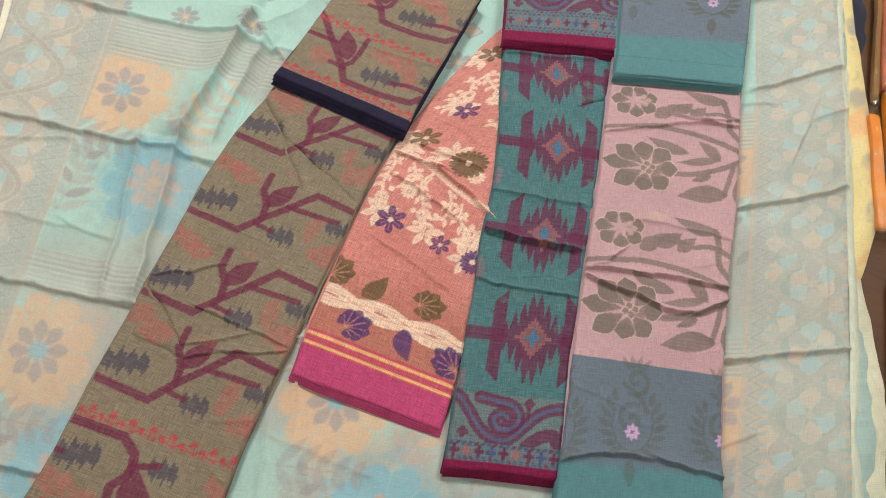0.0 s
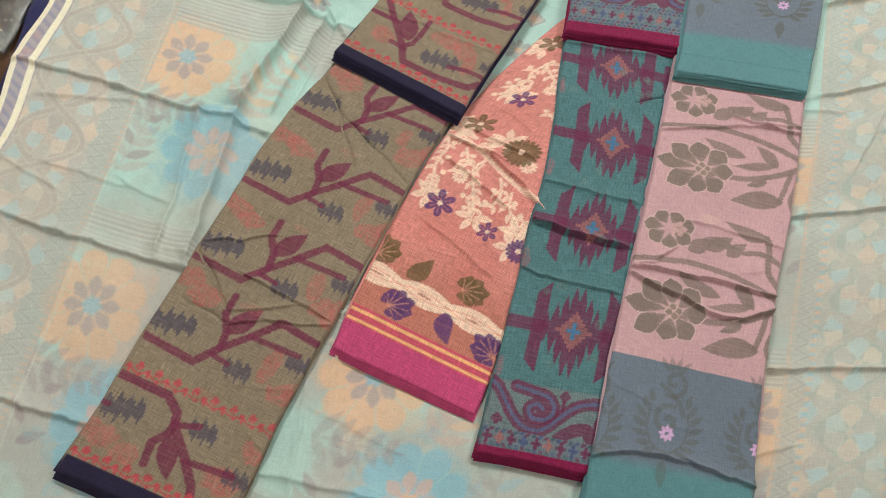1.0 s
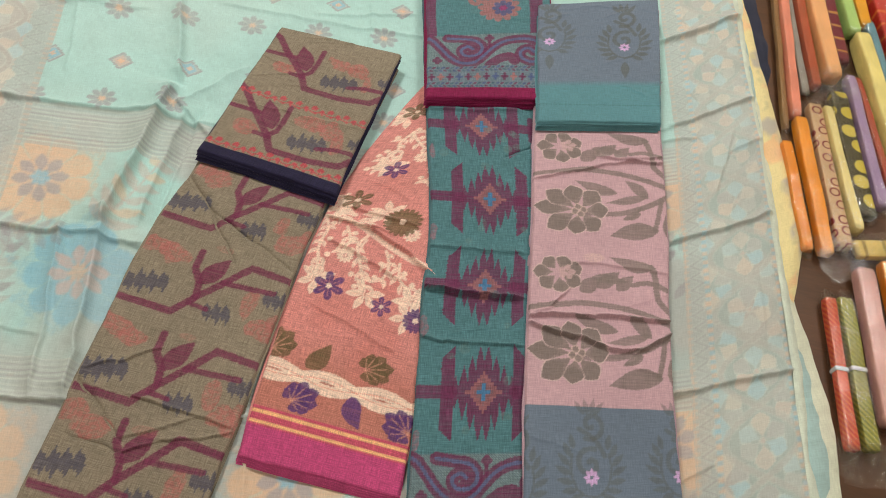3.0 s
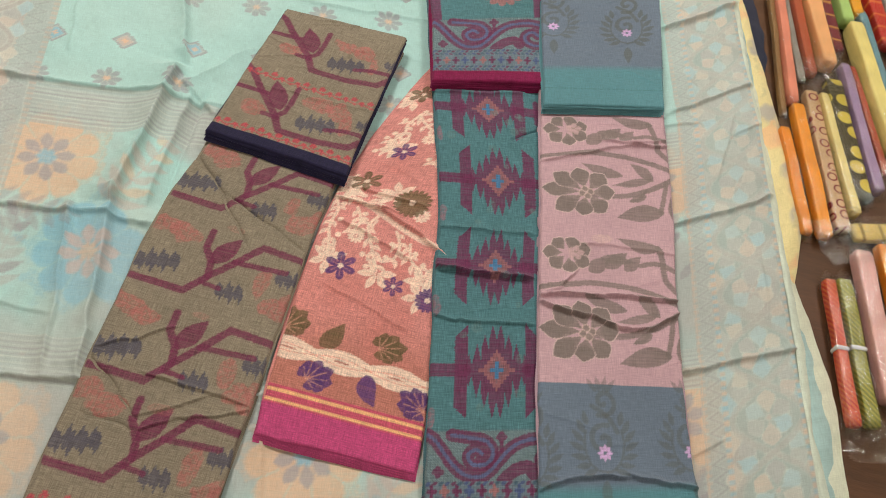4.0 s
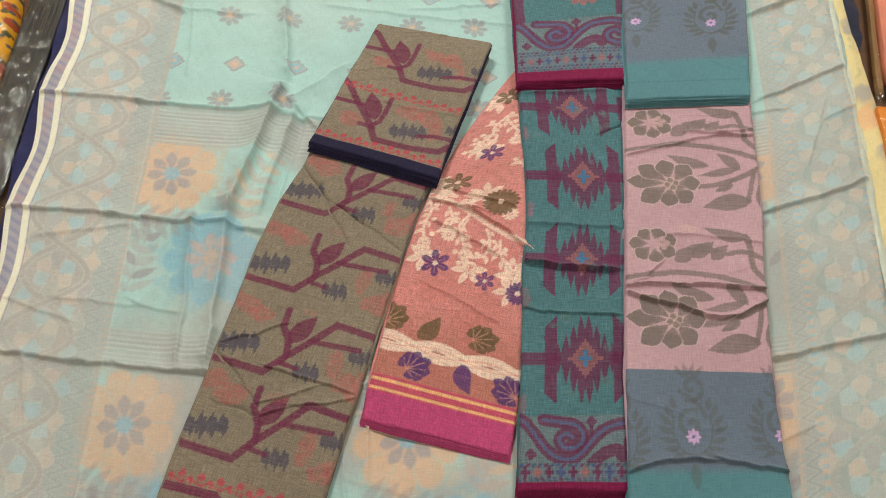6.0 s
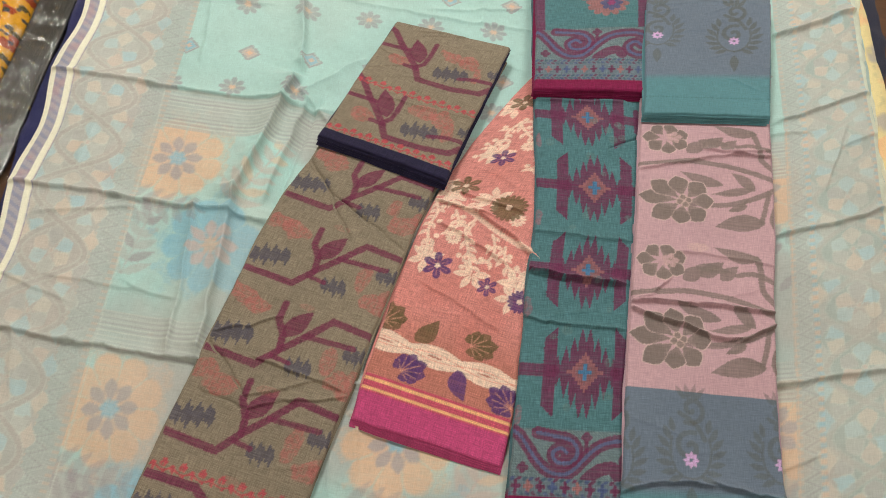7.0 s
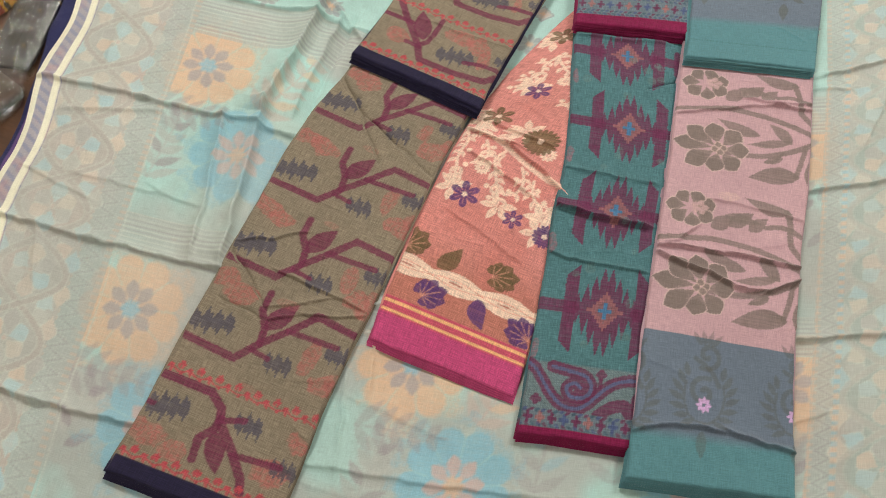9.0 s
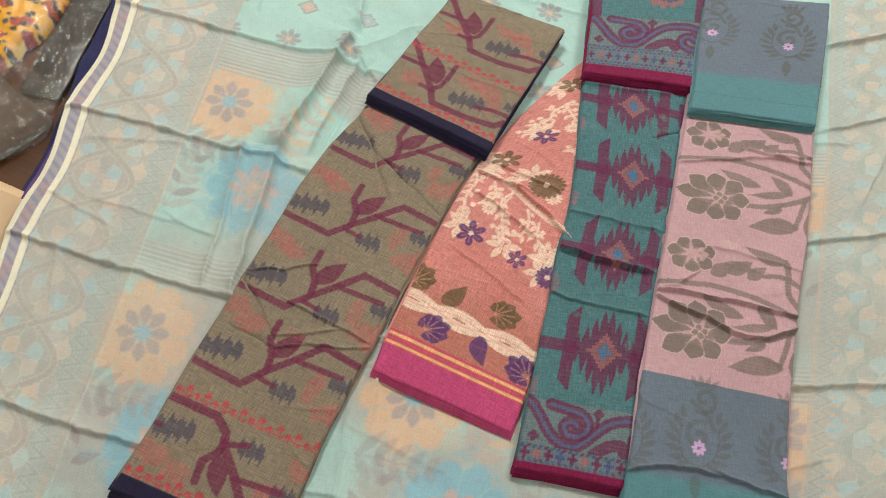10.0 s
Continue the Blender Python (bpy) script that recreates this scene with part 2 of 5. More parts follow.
def cloth_top(name, parent, stations, z, pattern, creases, material, v_end=None, ripple=0.0012, seed=1, step=0.0012, lip=0.004, label="", hem=0.0, hem_label=""):
    """The uppermost layer of a folded saree, woven with its pattern, with rounded folds at its sides and hem."""
    length, width, place = strip_map(stations)
    v_end = v_end or length
    nu, nv = int(width / step), int(v_end / step)
    U, V = np.meshgrid(np.linspace(0, width, nu), np.linspace(0, v_end, nv))
    X, Y = place(U / width, V)
    wav = fbm(0 * U, V, 22, seed) * 0.0011
    X = X + wav * np.where(U < width / 2, 1, -1) * (np.abs(U / width - 0.5) * 2) ** 4
    Y = Y + fbm(U, 0 * V, 16, seed + 4) * 0.0013 * np.exp(-V / 0.01)
    rng = random.Random(seed)
    small = []
    for k in range(10):
        a, b, ang, ln = rng.uniform(0, width), rng.uniform(0.05, v_end), rng.uniform(-0.5, 0.5), rng.uniform(0.03, 0.09)
        small.append((a, b, a + ln * math.cos(ang), b + ln * math.sin(ang), rng.uniform(0.0006, 0.0016), rng.uniform(0.0015, 0.004)))
    Z = z + 1.7 * crease_field(U, V, creases) + crease_field(U, V, small) + ripple * np.maximum(fbm(U, V, 9, seed) + 0.25, -0.2) + 0.3 * ripple * fbm(U, V, 34, seed + 9)
    edge = np.minimum(np.minimum(U, width - U), V)
    r = lip
    k = np.clip(1 - edge / r, 0, 1)
    Z = Z - r * 0.9 * (1 - np.sqrt(np.clip(1 - k * k, 0, 1)))
    loom = Loom(U, V, (0.5, 0.5, 0.5))
    pattern(loom, width)
    cut = int(hem / v_end * (nv - 1))
    rest = slice(cut, nv)
    main = link_mesh(name, grid_mesh(name, X[rest], Y[rest], Z[rest], U[rest], V[rest], loom.col[rest]), material, parent, label)
    if cut:
        low = slice(0, cut + 1)
        link_mesh("hem", grid_mesh("hem", X[low], Y[low], Z[low], U[low], V[low], loom.col[low]), material, main, hem_label)
    return main


def cloth_layers(parent, stations, z0, z1, count, body, hem, hem_len, material, seed, reach=0.0022, label=""):
    """The folded layers under the top one, each a thin slab with its own slightly uneven outline."""
    rng = random.Random(seed)
    length, width, place = strip_map(stations)
    z1 = z1 - 0.0016
    th = (z1 - z0) / count
    for k in range(count):
        nv, nu = 90, 7
        dl, dr, db = rng.uniform(-0.4, 1) * reach, rng.uniform(-0.4, 1) * reach, (count - k + rng.uniform(-0.4, 0.4)) / count * reach * 3.2
        u = np.r_[0, 0.004, np.linspace(0.05, 0.95, nu), 0.996, 1]
        fall = np.r_[0.42, 0.1, np.zeros(nu), 0.1, 0.42]
        u2 = -dl / width + u * (1 + (dl + dr) / width)
        v = np.linspace(0, length, nv)
        UU, VV = np.meshgrid(u2, v)
        X, Y = place(UU, VV)
        X += (fbm(UU * 0 + k, VV, 14, seed + k) * 0.0014) * np.where(UU < 0.5, 1, -1)
        dy = Y[0] * 0 + db + 0.0012 * fbm(u2 * width, u2 * 0 + k, 18, seed + k)
        Y[0] -= dy
        top = z0 + (k + 1) * th - 0.12 * th - fall[None, :] * th + 0 * VV
        bot = z0 + k * th + 0.06 * th + fall[None, :] * th + 0 * VV
        top[0] -= 0.3 * th
        bot[0] += 0.3 * th
        # closed tube: across the top, back along the bottom
        Xc, Yc, Zc = np.hstack([X, X[:, ::-1]]), np.hstack([Y, Y[:, ::-1]]), np.hstack([top, bot[:, ::-1]])
        Xc, Yc, Zc = (np.hstack([q, q[:, :1]]) for q in (Xc, Yc, Zc))
        Xf, Yf, Zf = Xc[:1].mean() + 0 * Xc[:1], Yc[:1], Zc[:1].mean() + 0 * Zc[:1]
        Xc, Yc, Zc = np.vstack([Xc[:1], Xc]), np.vstack([Yf, Yc]), np.vstack([Zf, Zc])
        Vc = np.vstack([VV[:1, :1], VV[:, :1]]) + 0 * Xc
        Uc = np.hstack([UU, UU[:, ::-1], UU[:, :1]]) * width
        Uc = np.vstack([Uc[:1], Uc])
        colour = np.empty(Xc.shape + (3,))
        colour[:] = body
        colour[Vc < hem_len] = hem
        link_mesh("layer", grid_mesh("layer", Xc, Yc, Zc, Uc, Vc, colour), material, parent, label)


# ---- room ----
def structure(ob, label=""):
    return tagged(ob, label, "", "", "structure")


structure(part("floor", box_bm(-2.6, 2.6, -2.4, 3.6, FLOOR - 0.1, FLOOR), FLOOR_MAT), "worn brown wooden shop floor")
structure(part("ceiling", box_bm(-2.7, 2.7, -2.5, 3.7, CEILING, CEILING + 0.1), CEIL_MAT), "plain white painted ceiling")
for nm, bx in (("wall_north", (-2.7, 2.7, 3.6, 3.7)), ("wall_south", (-2.7, 2.7, -2.5, -2.4)), ("wall_west", (-2.7, -2.6, -2.4, 3.6)), ("wall_east", (2.6, 2.7, -2.4, 3.6))):
    structure(part(nm, box_bm(*bx, FLOOR, CEILING), WALL_MAT), "plain cream painted shop wall")
for lx, ly, watts in PANELS:
    lamp = thing("ceiling_light", "square white ceiling light panel, switched on", "ceiling light", "ceiling lights", lx, ly, CEILING)
    part("frame", box_bm(lx - 0.31, lx + 0.31, ly - 0.31, ly + 0.31, CEILING - 0.04, CEILING - 0.001, 0.004), METAL, lamp)
    part("diffuser", box_bm(lx - 0.29, lx + 0.29, ly - 0.29, ly + 0.29, CEILING - 0.05, CEILING - 0.041, 0.002), DIFFUSER, lamp, "glowing warm white diffuser")


# ---- the spread saree on which all lies ----
DRAPE = np.array([[-0.462, -0.012], [-0.286, 0.909], [0.006, 0.079], [0.911, 0.08], [0.141, 0.109], [-0.049, 0.099], [-0.102, 0.034], [0.365, -0.214], [-0.04, -0.352], [0.103, 0.071], [-0.278, 0.187], [0.044, 0.182]])


def drape(a, b):
    """Place on the mattress of the cloth's point a metres from its left selvedge, b metres along."""
    basis = np.stack([a ** i * b ** j for i in range(4) for j in range(3)], -1)
    p = basis @ DRAPE
    return p[..., 0], p[..., 1]


MINT, GREIGE, MAUVE = lin(172, 209, 206), lin(175, 181, 179), lin(156, 148, 155)
ORANGE, SKY, PALE, CREAM = lin(222, 184, 152), lin(132, 188, 210), lin(198, 206, 198), lin(238, 236, 216)
PINKISH = lin(196, 174, 167)
THREAD = lin(204, 212, 203)


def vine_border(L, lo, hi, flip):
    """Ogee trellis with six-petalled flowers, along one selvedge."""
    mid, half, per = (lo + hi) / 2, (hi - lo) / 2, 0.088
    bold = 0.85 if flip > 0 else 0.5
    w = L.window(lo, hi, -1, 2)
    # right border's ground painted darker and greener, to offset the brighter light there
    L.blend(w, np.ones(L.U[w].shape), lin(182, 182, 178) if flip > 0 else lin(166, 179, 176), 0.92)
    V, U = L.V[w], L.U[w]
    tint = fbm(U, V, 14, 31)
    L.blend(w, np.clip(tint, 0, 1), PINKISH, 0.5)
    cells = np.arange(math.floor(L.V.min() / per), math.ceil(L.V.max() / per) + 1)
    v = np.arange(L.V.min(), L.V.max(), 0.006)
    for c in cells:
        for uu, vv in ((mid, (c + 0.5) * per), (lo, c * per), (hi, c * per)):
            for k in range(6):
                a = k * math.pi / 3 + math.pi / 6
                ln = 0.031 + 0.005 * abs(math.sin(a)) ** 3
                tip = (uu + ln * math.cos(a), vv + ln * math.sin(a))
                base = (uu + 0.004 * math.cos(a), vv + 0.004 * math.sin(a))
                if lo - 0.002 <= tip[0] <= hi + 0.002:
                    tint = (SKY, MAUVE, lin(214, 178, 158), SKY, MAUVE, lin(206, 172, 160))[(k + c) % 6]
                    L.leaf(base, tip, 0.0255, THREAD, 0.85, skew=1.5)
                    L.leaf(base, tip, 0.0228, tint, 0.42 + 0.12 * math.sin(c * 2.3 + k), skew=1.5)
            if lo < uu < hi:
                L.flower(uu, vv, 0.005, 6, THREAD, amount=0.8)
                L.flower(uu, vv, 0.0035, 6, PINKISH, amount=0.8)
    for ph in (0, math.pi):
        pts = [(mid + half * 0.96 * math.sin(math.pi * t / per + ph), t) for t in v]
        for s in range(0, len(pts) - 1, 12):
            L.stroke(pts[s:s + 13], 0.0098, THREAD, bold)
            L.stroke(pts[s:s + 13], 0.0076, lin(168, 157, 156), bold * 0.85)


def zigzag_border(L, lo, hi):
    w = L.window(lo, hi, -1, 2)
    L.blend(w, np.ones(L.U[w].shape), GREIGE, 0.8)
    V, U = L.V[w], L.U[w]
    tri = np.abs((V / 0.019) % 1 - 0.5) * 2
    for off, colour in ((0.0, PALE), (0.35, MAUVE), (0.7, PALE)):
        d = np.abs((U - lo) / (hi - lo) - (tri * 0.55 + off * 0.5)) * (hi - lo)
        L.blend(w, np.clip(1.3 - d / 0.0016, 0, 1), colour, 0.42)
    L.blend(w, ((V / 0.009) % 1 < 0.45) * (np.abs((U - lo) / (hi - lo) - 0.5) > 0.38), ORANGE, 0.28)


def big_flower(L, u, v, petals, heart, eye, seed):
    L.blotch(u, v, 0.074, 0.078, petals, 0.35, seed)
    L.flower(u, v, 0.067, 9, petals, 0.74, 0.2, 1.05, 0.5, 0.85, 0.005)
    for k in range(9):
        a = (k + 0.5) * 2 * math.pi / 9 - 0.2
        L.stroke([(u + 0.032 * math.cos(a), v + 0.034 * math.sin(a)), (u + 0.055 * math.cos(a), v + 0.058 * math.sin(a))], 0.0016, MINT, 0.5, 0.003)
    for k in range(8):
        a = k * math.pi / 4 + 0.2
        L.leaf((u + 0.006 * math.cos(a), v + 0.006 * math.sin(a)), (u + 0.036 * math.cos(a), v + 0.038 * math.sin(a)), 0.0165, heart, 0.62, soft=0.004, skew=1.4)
    L.flower(u, v, 0.0125, 6, eye, 0.7, 0.0, 1.0, 0.6, 0.85, 0.005)


def fern(L, a, b, n, colour, amount, tip=None):
    dx, dy = b[0] - a[0], b[1] - a[1]
    ln = math.hypot(dx, dy)
    nx, ny = -dy / ln, dx / ln
    for k in range(n):
        f = k / n
        c = (a[0] + dx * f, a[1] + dy * f)
        s = 0.034 * (1 - 0.65 * f)
        for sg in (-1, 1):
            e = (c[0] + dx / ln * s * 0.8 + sg * nx * s, c[1] + dy / ln * s * 0.8 + sg * ny * s)
            L.leaf(c, e, 0.013, colour if (k + sg) % 3 else (tip or colour), amount, soft=0.003)
    L.stroke([a, b], 0.003, colour, amount)


def spread_pattern(L, width):
    U, V = L.U, L.V
    every = (slice(None), slice(None))
    # field: mint ground above, hazy blocks of greige below
    block = np.clip((0.598 + 0.03 * np.clip((U - 0.9) / 0.2, 0, 1) - V) / 0.01, 0, 1)
    haze = np.clip(0.42 + 1.5 * fbm(U, V, 9, 71), 0, 1)
    L.blend(every, block * haze, GREIGE, 0.9)
    L.blend(every, np.clip(fbm(U, V, 10, 91), 0, 1) * block, PINKISH, 0.35)
    L.blend(every, np.clip(fbm(U, V, 7, 55), 0, 1), PALE, 0.25)
    for i in range(11):
        for j in range(4):
            cu = 0.190 + 0.0925 * i
            v = 0.688 + 0.170 * j + 0.006 * i
            if v > 0.60:
                for r, tint, amt in ((0.0175, MAUVE, 0.85), (0.0130, PALE, 0.6), (0.0115, (SKY, PINKISH)[i % 2], 0.8), (0.005, ORANGE, 0.9)):
                    L.poly([(cu - r, v), (cu, v - r), (cu + r, v), (cu, v + r)], tint, amt)
            cu, v = cu - 0.010 - 0.012 * (j % 2), v - 0.075 + 0.002 * i
            if v > 0.605:
                L.flower(cu, v, 0.0200, 8, lin(150, 140, 150), 0.5, amount=0.75)
                for k in range(8):
                    L.stroke([(cu, v), (cu + 0.017 * math.cos(k * 0.785 + 0.39), v + 0.017 * math.sin(k * 0.785 + 0.39))], 0.0011, PALE, 0.6)
                L.flower(cu, v, 0.0055, 6, ORANGE, 0.6, amount=0.8)
    # large blossoms, a pair to each fold of the cloth
    for r, (v_left, v_right) in enumerate(((-0.262, -0.215), (0.117, 0.147), (0.482, 0.512))):
        for k, cu in enumerate((0.238 - 0.007 * r, 0.59, 1.030 - 0.012 * r)):
            bu = (0.304, 0.67, 0.938)[k]
            v0 = (v_left, v_left + 0.010, v_right)[k]
            drop = (0.130, 0.135, 0.152)[k] if r else 0.11
            side = -1 if k == 2 else 1
            fern(L, (cu + side * 0.09, v0 - 0.06), (cu + side * 0.15, v0 + 0.06), 6, PINKISH, 0.6, ORANGE)
            fern(L, (cu - side * 0.03, v0 - 0.19), (cu - side * 0.01, v0 - 0.07), 6, GREIGE, 0.8, MAUVE)
            fern(L, (bu + side * 0.09, v0 - 0.13), (bu + side * 0.10, v0 - 0.0), 5, MAUVE, 0.4, SKY)
            big_flower(L, cu, v0, ORANGE, lin(134, 144, 166), SKY, 3 + k)
            big_flower(L, bu, v0 - drop, SKY, lin(226, 170, 150), ORANGE, 7 + k)
            fern(L, (cu - 0.05, v0 - 0.082), (cu + 0.06, v0 - 0.082), 5, MAUVE, 0.5)
    # bands of corded lines
    for lo, hi in ((0.535, 0.598), (0.188, 0.236), (-0.205, -0.150)):
        w = L.window(0.182, 1.055, lo, hi)
        L.blend(w, np.ones(U[w].shape), GREIGE, 0.65)
        k = ((V[w] - lo) / 0.0068) % 1
        L.blend(w, np.clip(1 - np.abs(k - 0.5) / 0.22, 0, 1), PALE, 0.85)
        L.blend(w, np.clip(1 - np.abs(k - 0.05) / 0.12, 0, 1), MAUVE, 0.5)
    zigzag_border(L, 0.140, 0.182)
    zigzag_border(L, 1.052, 1.083)
    L.stroke([(0.192, -0.45), (0.190, 0.19), (0.176, 0.60)], 0.0016, PALE, 0.8)
    L.stroke([(1.051, -0.45), (1.051, 0.62)], 0.0016, ORANGE, 0.6)
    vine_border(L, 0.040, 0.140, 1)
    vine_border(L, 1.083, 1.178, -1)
    # uneven fading; slightly thicker on the right to tone down brightness there
    veil = np.clip(0.06 + 0.24 * fbm(U, V, 6, 133), 0, 0.4) + 0.05 * (U > 0.9)
    L.blend(every, veil, lin(182, 188, 184), 1.0)
    inside = lambda lo, hi: np.clip((U - lo) / 0.001, 0, 1) * np.clip((hi - U) / 0.001, 0, 1)
    L.blend(every, inside(-0.01, 0.040), lin(170, 166, 176), 1)
    L.blend(every, inside(-0.01, 0.040) * (np.sin((V + 0.6 * U) * 420) > 0.2), lin(132, 140, 172), 0.6)
    L.blend(every, inside(-0.01, 0.040) * np.clip(fbm(U, V, 60, 8), 0, 1), lin(190, 150, 150), 0.5)
    L.blend(every, inside(-0.01, 0.0105), CREAM, 1)
    L.blend(every, inside(0.0265, 0.0375), CREAM, 1)
    for lo, hi in ((1.074, 1.082), (1.1715, 1.178)):
        side = np.clip((U - lo) / 0.001, 0, 1) * np.clip((hi - U) / 0.001, 0, 1)
        k = (V / 0.013) % 1
        L.blend(every, side * (k < 0.4), ORANGE, 0.4)
        L.blend(every, side * (k > 0.55) * (k < 0.9), SKY, 0.4)
    L.blend(every, np.clip((U - 1.178) / 0.001, 0, 1), lin(212, 222, 208), 1)


def spread_saree():
    top = thing("spread_saree", "mint green saree with faded orange flowers, spread over a mattress", "saree", "", 0.0, 0.4, 0.0)
    nu, nv = 680, 920
    U, V = np.meshgrid(np.linspace(0, 1.186, nu), np.linspace(-0.42, 1.22, nv))
    X, Y = drape(U, V)
    folds = []
    for b, h, tip in ((-0.225, 0.006, 0.0), (-0.012, 0.008, 0.004), (0.191, 0.008, 0.002), (0.404, 0.008, -0.001), (0.604, 0.008, 0.002)):
        lift = {0.604: 0.056, 0.404: 0.036, 0.191: 0.010}.get(b, 0.0)
        folds += [(0.0, b + tip, 0.16, b - tip, h, 0.0042), (0.15, b - tip, 0.37, b + 0.002, h, 0.0042), (0.36, b, 0.90, b + 0.006, h * 0.7, 0.005),
                  (0.89, b + 0.004, 1.04, b + 0.012 + lift * 0.45, h, 0.0036), (1.035, b + 0.012 + lift * 0.45, 1.185, b + 0.014 + lift, h, 0.0036)]
    folds += [(0.02, 0.870, 0.19, 0.785, 0.009, 0.005), (0.18, 0.79, 0.30, 0.80, 0.004, 0.005), (1.02, 0.826, 1.197, 0.866, 0.011, 0.0045), (0.4, 0.84, 1.02, 0.83, 0.004, 0.006)]
    folds += [(0.372, 0.43, 0.402, 0.62, -0.010, 0.006)]
    folds += [(0.366, 0.68, 0.33, 0.92, 0.016, 0.008), (0.318, 0.43, 0.362, 0.66, 0.026, 0.012), (0.325, 0.20, 0.316, 0.44, 0.018, 0.010), (0.355, 0.44, 0.385, 0.62, 0.010, 0.008),
              (0.285, 0.20, 0.27, 0.43, 0.009, 0.005), (0.885, 0.66, 0.915, 0.30, 0.010, 0.007), (0.915, 0.31, 0.895, 0.2, 0.010, 0.006), (0.93, 0.30, 0.91, 0.215, 0.006, 0.004),
              (0.20, 0.84, 0.215, 0.66, 0.003, 0.004), (0.45, 0.72, 0.37, 0.63, 0.008, 0.005), (0.37, 0.635, 0.42, 0.585, 0.008, 0.004), (0.60, 1.0, 0.62, 0.7, 0.003, 0.006)]
    rng = random.Random(17)
    for k in range(46):
        a, b, ang, ln = rng.uniform(0.02, 1.15), rng.uniform(-0.3, 1.1), rng.choice((rng.uniform(-0.3, 0.3), rng.uniform(1.2, 1.9))), rng.uniform(0.05, 0.16)
        folds.append((a, b, a + ln * math.cos(ang), b + ln * math.sin(ang), rng.uniform(0.0015, 0.0045), rng.uniform(0.002, 0.006)))
    Z = crease_field(U, V, folds) + 0.0030 * fbm(U, V, 5, 77) + 0.0007 * fbm(U, V, 26, 78)
    covered = np.clip((X + 0.205) / 0.015, 0, 1) * np.clip((0.46 - X) / 0.02, 0, 1) * np.clip((0.86 - Y) / 0.03, 0, 1)
    low = np.where((X > -0.02) & (X < 0.30) & (Y > 0.2), 0.0005, 0.006)
    Z = np.where(Z > low, Z + (low - Z) * covered, Z)
    scallop = np.sin(np.pi * (V - 0.006) / 0.2045) ** 2 * np.exp(-U / 0.09)
    X = X + 0.012 * scallop
    Z -= 0.004 * np.exp(-U / 0.010) + 0.010 * np.exp(-(1.186 - U) / 0.010)
    loom = Loom(U, V, MINT, 0.0011)
    loom.soft = 0.0022
    spread_pattern(loom, 1.2)
    link_mesh("sheet", grid_mesh("sheet", X, Y, Z, U, V, loom.col), SHEER, top)
    # selvedge folds, one under the other, along the right edge
    for k, (a0, a1, dz, colour) in enumerate(((1.178, 1.192, -0.006, lin(214, 224, 210)), (1.180, 1.196, -0.011, lin(170, 200, 200)), (1.180, 1.203, -0.016, lin(222, 226, 206)))):
        U, V = np.meshgrid(np.linspace(a0, a1, 14), np.linspace(-0.42, 1.22, 420))
        wav = (0.004 * fbm(0 * U + k, V, 9, 40 + k) + 0.026 * np.clip((0.36 - V) / 0.2, 0, 1) * (k + 0.4) / 2.4) * (U - a0) / (a1 - a0)
        X, Y = drape(U + wav, V)
        Z = dz + 0.0025 * fbm(U + k, V, 20, 60 + k) - 0.012 * ((U - a0) / (a1 - a0)) ** 2
        col = np.empty(U.shape + (3,))
        col[:] = colour
        col *= (1 + 0.06 * fbm(U, V, 150, 12))[..., None]
        link_mesh("selvedge", grid_mesh("selvedge", X, Y, Z, U, V, col), SHEER, top, "plain pale selvedge")
    return top


def under_cloth(name, label, a0, a1, b0, b1, z, colour_fn, seed):
    """A cloth that lies below the spread saree and shows along its edge."""
    top = thing(name, label, "saree", "", *[float(q) for q in drape(np.array((a0 + a1) / 2), np.array((b0 + b1) / 2))], z)
    U, V = np.meshgrid(np.linspace(a0, a1, 60), np.linspace(b0, b1, 420))
    taper = 0.055 * np.clip(1 - (V - b0) / 0.16, 0, 1) * (U - a0) / (a1 - a0) * (a0 > 1) + 0.026 * np.clip((V - 0.45) / 0.3, 0, 1) * (U - a0) / (a1 - a0) * (a0 > 1) * (b0 < 0.5)
    X, Y = drape(U - taper + 0.006 * fbm(0 * U, V, 7, seed), V)
    Z = z + 0.003 * fbm(U, V, 12, seed) - 0.02 * np.clip((-0.005 - U) / 0.03, 0, 1) ** 2 - 0.012 * np.clip((U - 1.21) / 0.04, 0, 1) ** 2
    colour = colour_fn(U, V)
    rim = slice(0, 6) if a0 < 0 else slice(53, 60)
    rest = slice(5, 60) if a0 < 0 else slice(0, 54)
    fold = link_mesh("fold", grid_mesh("fold", X[:, rest], Y[:, rest], Z[:, rest], U[:, rest], V[:, rest], colour[:, rest]), SHEER, top)
    link_mesh("rolled_edge", grid_mesh("rolled_edge", X[:, rim], Y[:, rim], Z[:, rim], U[:, rim], V[:, rim], colour[:, rim]), SHEER, fold)


def navy_dye(U, V):
    c = np.empty(U.shape + (3,))
    c[:] = lin(30, 34, 86)
    c[(U > -0.009) & (V < 0.42)] = lin(98, 74, 128)
    return c


def yellow_dye(U, V):
    c = np.empty(U.shape + (3,))
    c[:] = lin(230, 214, 158)
    for scale, lo, seed, colour in ((16, 0.35, 3, lin(178, 172, 168)), (19, 0.50, 12, lin(236, 190, 142)), (40, 0.55, 31, lin(206, 196, 150))):
        m = np.clip((fbm(U, V, scale, seed) - lo) / 0.35, 0, 1)[..., None] * 0.85
        c = c * (1 - m) + np.array(colour) * m
    return c


